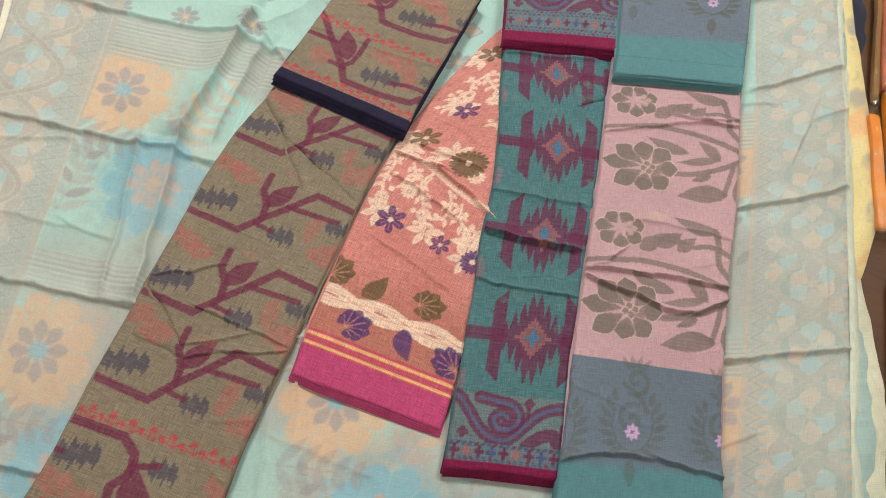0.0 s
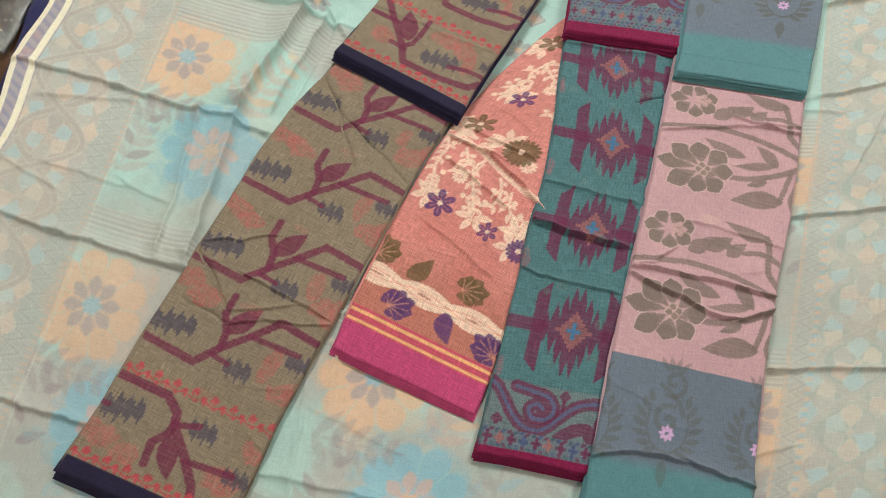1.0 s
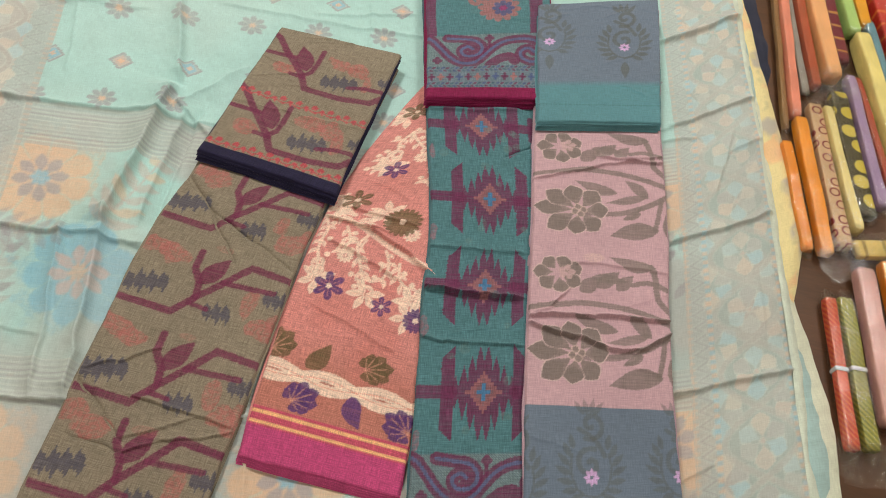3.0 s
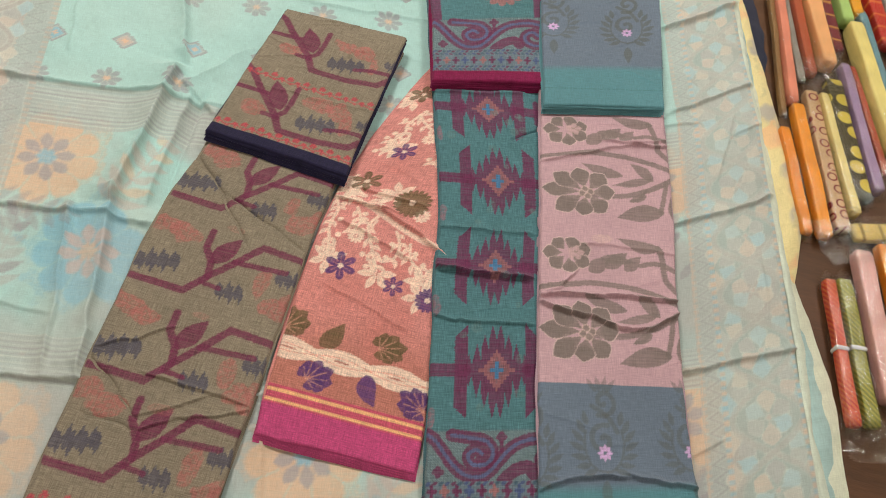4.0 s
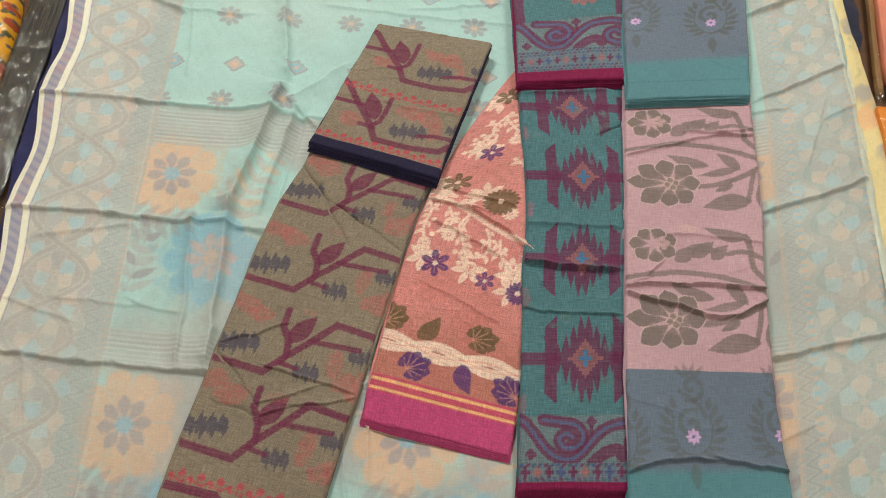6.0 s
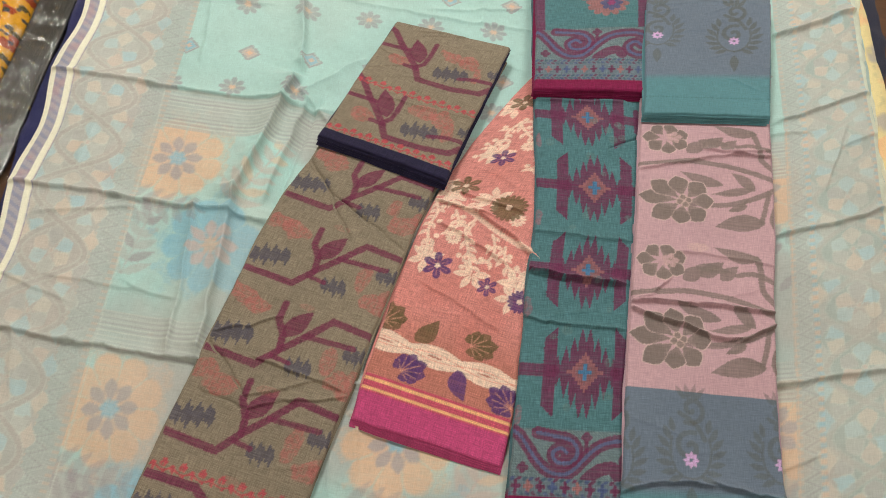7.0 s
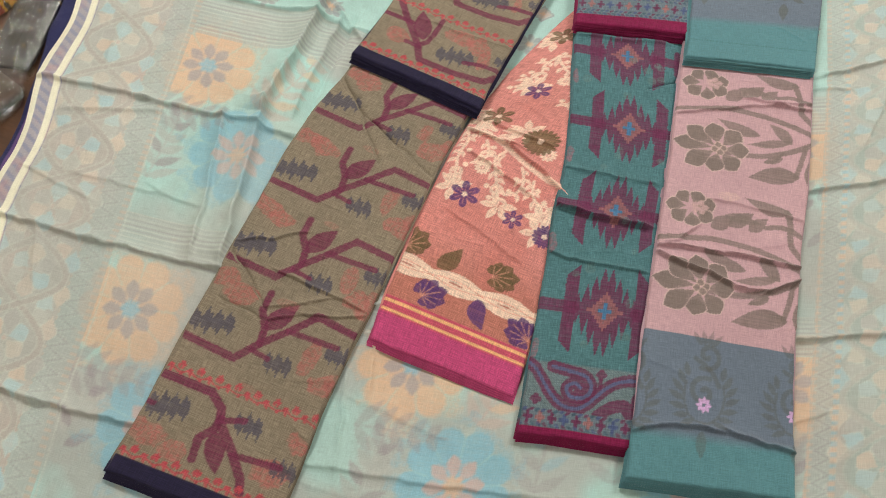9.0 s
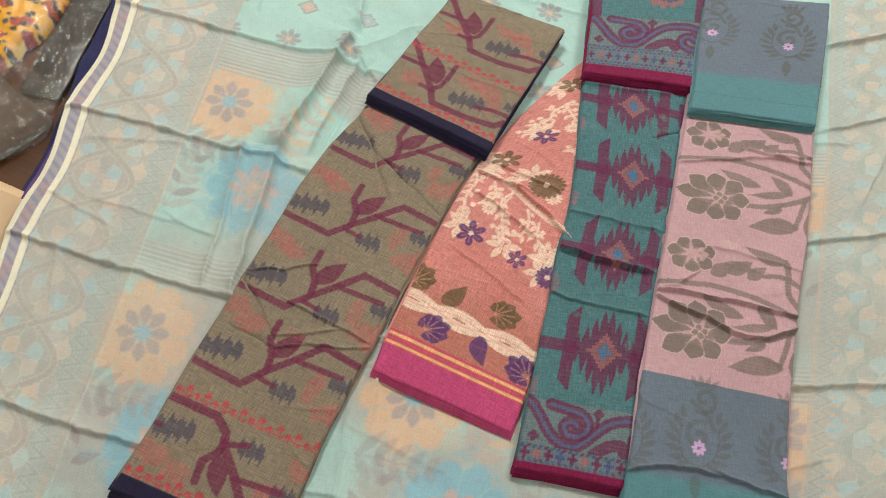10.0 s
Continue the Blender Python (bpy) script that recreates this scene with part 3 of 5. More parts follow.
def mattress():
    a = np.r_[np.linspace(0.008, 1.19, 40)]
    b = np.linspace(-0.5, 1.3, 40)
    rim = [(x, b[0]) for x in a] + [(a[-1], y) for y in b[1:]] + [(x, b[-1]) for x in a[::-1][1:]] + [(a[0], y) for y in b[::-1][1:-1]]
    bm = bmesh.new()
    low, high = [], []
    for x, y in rim:
        px, py = drape(np.array(x), np.array(y))
        low.append(bm.verts.new((px, py, FLOOR + 0.002)))
        high.append(bm.verts.new((px, py, -0.024)))
    n = len(rim)
    for k in range(n):
        bm.faces.new((low[k], low[(k + 1) % n], high[(k + 1) % n], high[k]))
    bm.faces.new(high)
    bm.faces.new(low[::-1])
    tagged(part("mattress", bm, MATTRESS), "thin pale cotton mattress under the spread saree", "mattress")


mattress()
spread_saree()
under_cloth("navy_bordered_saree", "navy and purple saree lying under the mint one", -0.0165, 0.1, 0.24, 1.22, -0.0205, navy_dye, 21)
under_cloth("yellow_print_saree", "pale yellow printed saree lying under the mint one", 1.1, 1.238, 0.255, 1.22, -0.021, yellow_dye, 23)
under_cloth("navy_plain_saree", "plain dark navy saree lying under the yellow one", 1.12, 1.250, 0.58, 1.22, -0.0275, lambda U, V: np.zeros(U.shape + (3,)) + lin(26, 32, 58), 25)

# ---- folded sarees ----
TAUPE, MAROON, SLATE = lin(136, 125, 109), lin(112, 46, 76), lin(78, 76, 92)
ROSE, RED, NAVY = lin(172, 104, 100), lin(184, 72, 84), lin(36, 32, 62)


def bush(L, u, v, size, n=4):
    """A solid row of dark woven trees with jagged points above and below, rising to one side."""
    s = size / n
    h = 0.0195 * min(1.0, size / 0.046) ** 0.5
    slope = 0.22 if n > 3 else 0.10
    top, low = [], []
    for k in range(n):
        c = (k - (n - 1) / 2) * s
        up = h * (0.80, 1.0, 0.92, 0.78)[k % 4]
        top += [(c - 0.58 * s, 0.22 * h), (c - 0.34 * s, up), (c - 0.02 * s, 0.48 * h), (c + 0.20 * s, 0.62 * up), (c + 0.40 * s, 0.16 * h)]
        low += [(c - 0.40 * s, -0.30 * h), (c - 0.12 * s, -0.58 * up), (c + 0.06 * s, -0.36 * h), (c + 0.36 * s, -up), (c + 0.58 * s, -0.14 * h)]
    L.poly([(u + a, v + b + slope * a) for a, b in top + low[::-1]], SLATE, 0.93)


def red_vine(L, width, v, h):
    """A fine running stem with curled leaves and small blossoms."""
    step = 0.0235
    L.stroke([(f * width, v - h * 0.22 + 0.0016 * math.sin(f * width / step * 2 * math.pi)) for f in np.linspace(-0.02, 1.02, 60)], 0.0022, RED, 0.9)
    for k in range(int(width / step) + 2):
        u = (k - 0.3) * step
        for da, db, ln, ang, wd in ((0.000, -0.10, 0.0075, 1.9, 0.0040), (0.002, -0.10, 0.0080, 1.1, 0.0040), (0.009, -0.15, 0.0085, 0.5, 0.0046), (0.012, -0.20, 0.0060, -0.9, 0.0036), (0.005, -0.25, 0.0050, -2.2, 0.0034), (0.016, -0.10, 0.0062, 2.4, 0.0036)):
            a, b = u + da, v + h * db
            L.leaf((a, b), (a + ln * math.cos(ang), b + ln * math.sin(ang)), wd, RED, 0.92, bend=0.0008)
        L.flower(u + 0.001, v + h * 0.34, 0.0036, 5, RED, 0.5)


def branch_motif(L, W, v0, seed):
    P = lambda pts: [(a * W, v0 + b) for a, b in pts]
    for a, b, ru, rv, amt in ((0.08, 0.058, 0.020, 0.013, 0.75), (0.22, 0.050, 0.020, 0.013, 0.75), (0.80, 0.004, 0.010, 0.020, 0.7), (0.93, -0.022, 0.020, 0.015, 0.75), (1.0, -0.010, 0.012, 0.012, 0.6), (0.52, -0.052, 0.012, 0.006, 0.3)):
        L.blotch(a * W, v0 + b, ru, rv, ROSE, amt, seed + int(100 * a))
    bush(L, 0.135 * W, v0 + 0.004, 0.050)
    bush(L, 0.63 * W, v0 - 0.015, 0.032, 3)
    bush(L, 0.95 * W, v0 + 0.019, 0.030, 3)
    L.stroke(P([(-0.02, -0.021), (0.36, -0.026), (0.47, 0.0), (0.60, 0.026), (0.73, 0.055), (1.02, 0.049)]), 0.0092, MAROON)
    L.stroke(P([(0.47, 0.0), (0.45, 0.020), (0.385, 0.038), (0.385, 0.061)]), 0.0088, MAROON)
    L.stroke(P([(0.59, 0.026), (0.92, 0.028)]), 0.0072, MAROON)
    L.stroke(P([(0.44, -0.010), (0.56, -0.013)]), 0.0062, MAROON)
    L.leaf((0.45 * W, v0 + 0.018), (0.585 * W, v0 + 0.060), 0.0235, MAROON)


def taupe_panel(L, W):
    L.col[:] = TAUPE
    for k, v0 in enumerate((0.181, 0.289, 0.405, 0.528)):
        branch_motif(L, W, v0, 40 + 9 * k)
    L.band(0.018, 0.121, TAUPE)
    P = lambda pts: [(a * W, b) for a, b in pts]
    for a, b, ru, rv in ((0.12, 0.048, 0.022, 0.014), (0.30, 0.040, 0.016, 0.010), (0.85, 0.058, 0.020, 0.018), (0.93, 0.094, 0.014, 0.014)):
        L.blotch(a * W, b, ru, rv, ROSE, 0.8, int(99 * a))
    bush(L, 0.14 * W, 0.080, 0.046)
    bush(L, 0.63 * W, 0.092, 0.032, 3)
    bush(L, 0.92 * W, 0.062, 0.028, 3)
    L.stroke(P([(-0.02, 0.111), (0.34, 0.111), (0.44, 0.098), (0.46, 0.085), (0.58, 0.066), (0.71, 0.040), (0.74, 0.026)]), 0.0100, MAROON)
    L.stroke(P([(-0.02, 0.078), (0.05, 0.078)]), 0.0062, MAROON)
    L.stroke(P([(0.46, 0.086), (0.60, 0.096)]), 0.0072, MAROON)
    L.stroke(P([(0.46, 0.088), (0.45, 0.076), (0.39, 0.062), (0.41, 0.040)]), 0.0090, MAROON)
    L.stroke(P([(0.61, 0.058), (0.90, 0.064)]), 0.0072, MAROON)
    L.leaf((0.46 * W, 0.074), (0.57 * W, 0.034), 0.0225, MAROON)
    red_vine(L, W, 0.1235, 0.015)
    red_vine(L, W, 0.0255, 0.013)
    L.band(-0.01, 0.0185, NAVY)


def taupe_flap(L, W):
    L.col[:] = TAUPE
    for k, d in enumerate((0.008, 0.129, 0.250)):
        P = lambda pts: [(a * W, b + d) for a, b in pts]
        for a, b, ru, rv in ((0.60, 0.092, 0.024, 0.013), (0.78, 0.088, 0.018, 0.014), (0.20, 0.056, 0.018, 0.014), (0.86, 0.066, 0.008, 0.020)):
            L.blotch(a * W, b + d, ru, rv, ROSE, 0.8, int(90 * a) + k)
        bush(L, 0.66 * W, 0.056 + d, 0.052)
        bush(L, 0.985 * W, 0.078 + d, 0.020, 2)
        L.stroke(P([(-0.02, 0.082), (0.24, 0.084)]), 0.0075, MAROON)
        L.stroke(P([(-0.02, 0.126), (0.05, 0.117), (0.16, 0.092), (0.26, 0.073), (0.36, 0.053), (0.44, 0.028), (0.70, 0.028), (0.94, 0.036), (1.02, 0.054)]), 0.0098, MAROON)
        L.stroke(P([(1.0, 0.062), (0.86, 0.060), (0.74, 0.052)]), 0.0072, MAROON)
        L.stroke(P([(0.28, 0.049), (0.39, 0.048)]), 0.0070, MAROON)
        L.stroke(P([(0.37, 0.050), (0.42, 0.062), (0.43, 0.080), (0.43, 0.109)]), 0.0078, MAROON)
        L.leaf((0.38 * W, 0.062 + d), (0.255 * W, 0.111 + d), 0.0265, MAROON)
    red_vine(L, W, 0.125, 0.014)
    red_vine(L, W, 0.0250, 0.013)
    L.band(-0.01, 0.0175, NAVY)


PEACH, IVORY, PLUM, OLIVE = lin(209, 138, 133), lin(238, 212, 194), lin(86, 56, 112), lin(104, 88, 62)
FUCHSIA, GOLD = lin(190, 74, 124), lin(234, 184, 132)


def smooth_path(pts, steps=5):
    """Round line through the points."""
    out = []
    q = [pts[0]] + list(pts) + [pts[-1]]
    for a, b, c, d in zip(q, q[1:], q[2:], q[3:]):
        for k in range(steps):
            t = k / steps
            out.append(tuple(0.5 * (2 * b[i] + (c[i] - a[i]) * t + (2 * a[i] - 5 * b[i] + 4 * c[i] - d[i]) * t * t + (3 * b[i] - a[i] - 3 * c[i] + d[i]) * t ** 3) for i in (0, 1)))
    return out + [pts[-1]]


def blossom(L, u, v, r, colour, n=6, heart=None):
    L.flower(u, v, r, n, colour, 0.25, 0.3, 1.0, 0.7)
    for k in range(n):
        a = -0.3 / 1 + k * 2 * math.pi / n
        L.stroke([(u, v), (u + 0.7 * r * math.cos(a), v + 0.7 * r * math.sin(a))], 0.0011, heart or PEACH, 0.55)
    L.flower(u, v, r * 0.2, 5, heart or IVORY, 0.6)


def ivory_vine(L, pts, flip=1):
    """A curving stem with pairs of pointed leaves and small round buds."""
    pts = smooth_path(pts, 4)
    L.stroke(pts, 0.0042, IVORY)
    for k in range(1, len(pts) - 1, 2):
        (a, b), (c, e) = pts[k - 1], pts[k + 1]
        ang = math.atan2(e - b, c - a)
        x, y = pts[k]
        for sg in (-1, 1):
            t = ang + sg * (0.75 + 0.15 * math.sin(5.0 * k))
            ln = 0.0150 + 0.003 * math.sin(3.0 * k + sg)
            tip = (x + ln * math.cos(t), y + ln * math.sin(t))
            if k % 4 == 1 and sg == flip:
                L.flower(tip[0], tip[1], 0.0042, 6, IVORY, 0.8)
            else:
                L.leaf((x, y), tip, 0.0066, IVORY, 0.95, bend=0.0012 * sg)
                L.stroke([(x, y), (x + 0.8 * (tip[0] - x), y + 0.8 * (tip[1] - y))], 0.0008, PEACH, 0.5)


def ivory_daisy(L, u, v, r=0.0115):
    L.flower(u, v, r, 11, IVORY, 0.55, 0.2, 1.0, 0.5)
    L.flower(u, v, r * 0.30, 6, PEACH, 0.7)
    L.flower(u, v, r * 0.16, 5, IVORY, 0.7)


def ivory_lily(L, u, v, turn):
    for k in range(5):
        a = turn + k * 1.05 - 2.1
        L.leaf((u, v), (u + 0.026 * math.cos(a), v + 0.026 * math.sin(a)), 0.0105, IVORY, 0.97, skew=1.1)
        L.stroke([(u, v), (u + 0.018 * math.cos(a), v + 0.018 * math.sin(a))], 0.0009, lin(214, 150, 134), 0.6)


def leafy_bloom(L, u, v, colour, turn):
    """A broad lobed flower head with pale veins, as woven above and below the braid."""
    for k in range(7):
        a = turn + (k - 3) * 0.72
        r = 0.0275 - 0.0022 * abs(k - 3)
        L.leaf((u - 0.006 * math.cos(turn), v - 0.006 * math.sin(turn)), (u + r * math.cos(a), v + 0.85 * r * math.sin(a)), 0.0165, colour, 1.0, skew=1.5)
    for k in range(7):
        a = turn + (k - 3) * 0.66
        L.stroke([(u - 0.010 * math.cos(turn), v - 0.010 * math.sin(turn)), (u + 0.017 * math.cos(a), v + 0.0145 * math.sin(a))], 0.0011, lin(206, 150, 130), 0.75)


def peach_panel(L, W):
    L.col[:] = PEACH
    every = (slice(None), slice(None))
    L.blend(every, np.clip((0.170 - L.V + 0.006 * fbm(L.U, L.V, 30, 6)) / 0.06, 0, 1), lin(176, 112, 96), 0.75)
    L.blend(every, np.clip(fbm(L.U, L.V, 16, 44) - 0.2, 0, 1), lin(196, 112, 104), 0.35)
    S = lambda pts: [(a * W, b) for a, b in pts]
    for pts, flip in (([(0.02, 0.345), (0.06, 0.320), (0.05, 0.290), (0.09, 0.262), (0.10, 0.240)], 1), ([(0.34, 0.318), (0.30, 0.300), (0.36, 0.275), (0.40, 0.258), (0.45, 0.240)], -1),
                      ([(0.18, 0.330), (0.24, 0.305), (0.22, 0.285)], 1), ([(0.62, 0.285), (0.66, 0.262), (0.74, 0.250), (0.78, 0.232)], 1), ([(0.50, 0.300), (0.56, 0.276), (0.54, 0.255)], -1),
                      ([(0.08, 0.395), (0.05, 0.378), (0.10, 0.362), (0.14, 0.345)], 1), ([(0.36, 0.358), (0.32, 0.352), (0.30, 0.340)], 1),
                      ([(0.22, 0.530), (0.18, 0.505), (0.20, 0.482), (0.14, 0.462), (0.16, 0.445)], -1), ([(0.22, 0.525), (0.34, 0.500), (0.44, 0.488), (0.54, 0.470), (0.62, 0.440)], 1),
                      ([(0.50, 0.475), (0.55, 0.452), (0.52, 0.425)], -1), ([(0.10, 0.585), (0.05, 0.570), (0.02, 0.550)], 1), ([(0.40, 0.560), (0.34, 0.545), (0.30, 0.530)], -1), ([(0.70, 0.560), (0.62, 0.540), (0.66, 0.505)], 1)):
        ivory_vine(L, S(pts), flip)
    L.stroke(smooth_path(S([(0.0, 0.345), (0.20, 0.338), (0.45, 0.312), (0.70, 0.292), (1.0, 0.280)])), 0.0062, IVORY, 0.9)
    for u, v in ((0.25, 0.280), (0.40, 0.475), (0.62, 0.330), (0.86, 0.270), (0.30, 0.560)):
        ivory_daisy(L, u * W, v)
    for u, v, turn in ((0.47, 0.232, -1.9), (0.12, 0.238, 2.6), (0.78, 0.236, 1.2), (0.80, 0.214, 2.4), (0.22, 0.455, 2.4), (0.09, 0.366, -0.6), (0.40, 0.362, 2.9), (0.10, 0.560, 2.9)):
        ivory_lily(L, u * W, v, turn)
    blossom(L, 0.22 * W, 0.231, 0.0215, PLUM)
    blossom(L, 0.60 * W, 0.220, 0.0145, PLUM)
    L.flower(0.85 * W, 0.212, 0.0170, 15, PLUM, 0.72)
    L.flower(0.85 * W, 0.212, 0.004, 5, IVORY, 0.7)
    blossom(L, 0.28 * W, 0.446, 0.0175, PLUM)
    blossom(L, 0.16 * W, 0.383, 0.0205, OLIVE)
    L.flower(0.52 * W, 0.349, 0.0255, 19, OLIVE, 0.74)
    for k in range(19):
        a = k * 2 * math.pi / 19
        L.stroke([(0.52 * W + 0.007 * math.cos(a), 0.349 + 0.007 * math.sin(a)), (0.52 * W + 0.018 * math.cos(a), 0.349 + 0.018 * math.sin(a))], 0.0008, lin(150, 124, 92), 0.6)
    L.flower(0.52 * W, 0.349, 0.0042, 5, IVORY, 0.7)
    blossom(L, 0.13 * W, 0.576, 0.020, OLIVE)
    blossom(L, 0.86 * W, 0.640, 0.024, PLUM, 7)
    # braid of two pale strands
    n = 60
    mid = [(k / n * 1.04 - 0.02, 0.107 - 0.006 * k / n) for k in range(n + 1)]
    for ph in (0, math.pi):
        pts = [(a * W, b + 0.0080 * math.sin(2 * math.pi * (a - 0.23) / 0.72 + ph)) for a, b in mid]
        L.stroke(pts, 0.0135, IVORY)
    for ph in (0, math.pi):
        pts = [(a * W, b + 0.0048 * math.sin(2 * math.pi * (a - 0.23) / 0.72 + ph)) for a, b in mid]
        L.stroke(pts, 0.0013, lin(222, 140, 122), 0.7)
    L.leaf((0.25 * W, 0.118), (0.37 * W, 0.155), 0.0240, OLIVE, bend=-0.004, skew=0.7)
    L.leaf((0.58 * W, 0.098), (0.67 * W, 0.062), 0.0250, PLUM, bend=-0.004, skew=0.7)
    leafy_bloom(L, 0.67 * W, 0.137, OLIVE, 0.3)
    leafy_bloom(L, 0.03 * W, 0.139, OLIVE, 0.9)
    leafy_bloom(L, 0.26 * W, 0.080, PLUM, 0.6)
    leafy_bloom(L, 0.93 * W, 0.078, PLUM, 2.6)
    L.band(0.036, 0.0595, lin(196, 84, 108))
    L.band(0.0515, 0.0555, GOLD)
    L.band(0.0400, 0.0435, GOLD)
    L.band(-0.01, 0.0375, FUCHSIA)


TEAL, WINE, INK = lin(78, 120, 128), lin(104, 44, 80), lin(72, 86, 128)
CORAL, AZURE, MULBERRY, FROST = lin(156, 104, 106), lin(66, 118, 160), lin(126, 22, 72), lin(118, 138, 150)


def serrated_star(L, W, cu, cv, sc=1.0):
    """Stepped diamond in a jagged star, held between two side bars with arms to both edges."""
    w = L.window(cu - 0.045, cu + 0.045, cv - 0.068, cv + 0.068)
    if w:
        U, V = L.U[w] - cu, (L.V[w] - cv) / sc
        tooth = np.abs(((np.abs(U) / 0.0100) % 1) - 0.5) * 2
        lim = 0.066 - 1.28 * (np.floor(np.abs(U) / 0.0100) + 0.5) * 0.0100 - 0.021 * tooth
        lim = np.maximum(lim, 0.0085)
        L.blend(w, (np.abs(V) < lim) * (np.abs(U) < 0.041) * L.hatch[w], WINE)
        step = np.round(np.abs(U) / 0.0035) * 0.0035 + np.round(np.abs(V) / 0.0048) * 0.0041
        L.blend(w, (step < 0.0215) * L.hatch[w], CORAL, 0.85)
        L.blend(w, (step < 0.0125) * 1.0, lin(120, 96, 106), 0.7)
        L.blend(w, ((step < 0.0075) | ((np.abs(U) < 0.0030) & (np.abs(V) < 0.011))) * 1.0, AZURE, 0.95)
    for sg in (-1, 1):
        a, b = cu + sg * 0.0365, cu + sg * 0.0525
        L.poly([(b, cv + 0.044 * sc), (a, cv + 0.060 * sc), (a, cv - 0.060 * sc), (b, cv - 0.044 * sc)], WINE)
    L.stroke([(-0.01, cv + 0.001), (cu - 0.04, cv)], 0.0165, WINE)
    L.stroke([(cu + 0.04, cv), (W + 0.01, cv - 0.003)], 0.0165, WINE)
    for du in (0.070, 0.088):
        L.stroke([(cu + du, cv + 0.020 * sc), (cu + du, cv - 0.022 * sc)], 0.0085, WINE)


def paisley(L, u, v):
    L.blotch(u, v, 0.020, 0.026, INK, 0.9, int(v * 700))
    L.spiral(u - 0.012, v + 0.026, 0.011, 1.0, -1.5, 0.007, INK, 0.9)
    L.flower(u + 0.006, v + 0.001, 0.013, 5, CORAL, 0.5, amount=0.8)
    L.flower(u + 0.006, v + 0.001, 0.006, 5, INK, 0.5, amount=0.8)


def scroll_border(L, W, v0, h):
    """Two facing scrolls across the width over a row of small crosses."""
    L.band(v0, v0 + h, lin(112, 132, 136))
    k = ((L.U * 1.0 + L.V) / 0.0032) % 1
    w = L.window(0, W, v0, v0 + h)
    L.blend(w, (k[w] < 0.35) * 1.0, lin(78, 96, 112), 0.6)
    P = lambda pts: [(a * W, v0 + h * b) for a, b in pts]
    wave = [(-0.03, 1.0), (0.04, 0.86), (0.10, 0.62), (0.17, 0.34), (0.25, 0.14), (0.35, 0.10), (0.42, 0.22), (0.49, 0.46), (0.57, 0.68), (0.67, 0.80), (0.80, 0.82), (0.90, 0.68), (0.95, 0.44), (0.92, 0.20), (0.84, 0.12), (0.76, 0.24), (0.75, 0.44), (0.81, 0.54), (0.86, 0.42)]
    curl = [(0.16, 0.92), (0.28, 0.86), (0.38, 0.80), (0.43, 0.62), (0.42, 0.42), (0.36, 0.32), (0.29, 0.36), (0.27, 0.52), (0.32, 0.62), (0.36, 0.54)]
    hook = [(0.50, 0.02), (0.57, 0.20), (0.66, 0.28), (0.70, 0.14)]
    for pts in (wave, curl, hook):
        pts = smooth_path(pts)
        L.stroke(P(pts), h * 0.255, WINE)
    for pts in (wave, curl):
        L.stroke(P(smooth_path(pts)), h * 0.075, lin(84, 104, 142), 0.9)
    for c, f in ((0.49, 0.86), (0.08, 0.20), (0.985, 0.12)):
        L.flower(c * W, v0 + h * f, h * 0.12, 4, WINE, 0.6)
    L.leaf((0.49 * W, v0 + h * 0.55), (0.49 * W, v0 + h * 0.8), h * 0.1, WINE)


def cross_row(L, W, v0, h):
    """A row of bold crosses between two rows of small leaves."""
    L.band(v0, v0 + h, lin(104, 120, 132))
    s = 0.0148
    for k in range(int(W / s) + 1):
        u = (k + 0.5) * s
        colour = (WINE, CORAL, WINE, INK)[k % 4]
        L.stroke([(u - 0.0040, v0 + h * 0.5), (u + 0.0040, v0 + h * 0.5)], 0.0046, colour)
        L.stroke([(u, v0 + h * 0.5 - 0.0055), (u, v0 + h * 0.5 + 0.0055)], 0.0044, colour)
    rows = (0.10, 0.90) if h < 0.03 else (0.06, 0.20, 0.80, 0.94)
    for j, f in enumerate(rows):
        for k in range(int(W / (s / 2)) + 1):
            u = (k + 0.5 * (j % 2)) * s / 2
            sg = 1 if j % 2 else -1
            L.leaf((u - 0.0034, v0 + h * f - sg * 0.0020), (u + 0.0034, v0 + h * f + sg * 0.0020), 0.0040, (INK, WINE, lin(66, 92, 110))[k % 3], 0.9)


def teal_panel(L, W):
    L.col[:] = TEAL
    for cu, v, sc in ((0.41, 0.573, 0.95), (0.445, 0.443, 1.0), (0.435, 0.305, 0.95), (0.45, 0.162, 1.0)):
        serrated_star(L, W, cu * W, v, sc)
    for v in (0.503, 0.378, 0.232, 0.108):
        paisley(L, 0.90 * W, v - 0.018)
    rng = random.Random(3)
    for k in range(26):
        L.blotch(rng.uniform(0.1, 0.9) * W, rng.uniform(0.1, 0.6), 0.006, 0.006, lin(98, 126, 126), 0.5, k)
    for v in (0.245, 0.105, 0.385, 0.52):
        L.blotch(0.02 * W, v, 0.006, 0.016, lin(150, 96, 112), 0.6, int(v * 99))
    scroll_border(L, W, 0.031, 0.058)
    cross_row(L, W, 0.011, 0.021)
    L.band(-0.01, 0.0105, MULBERRY)


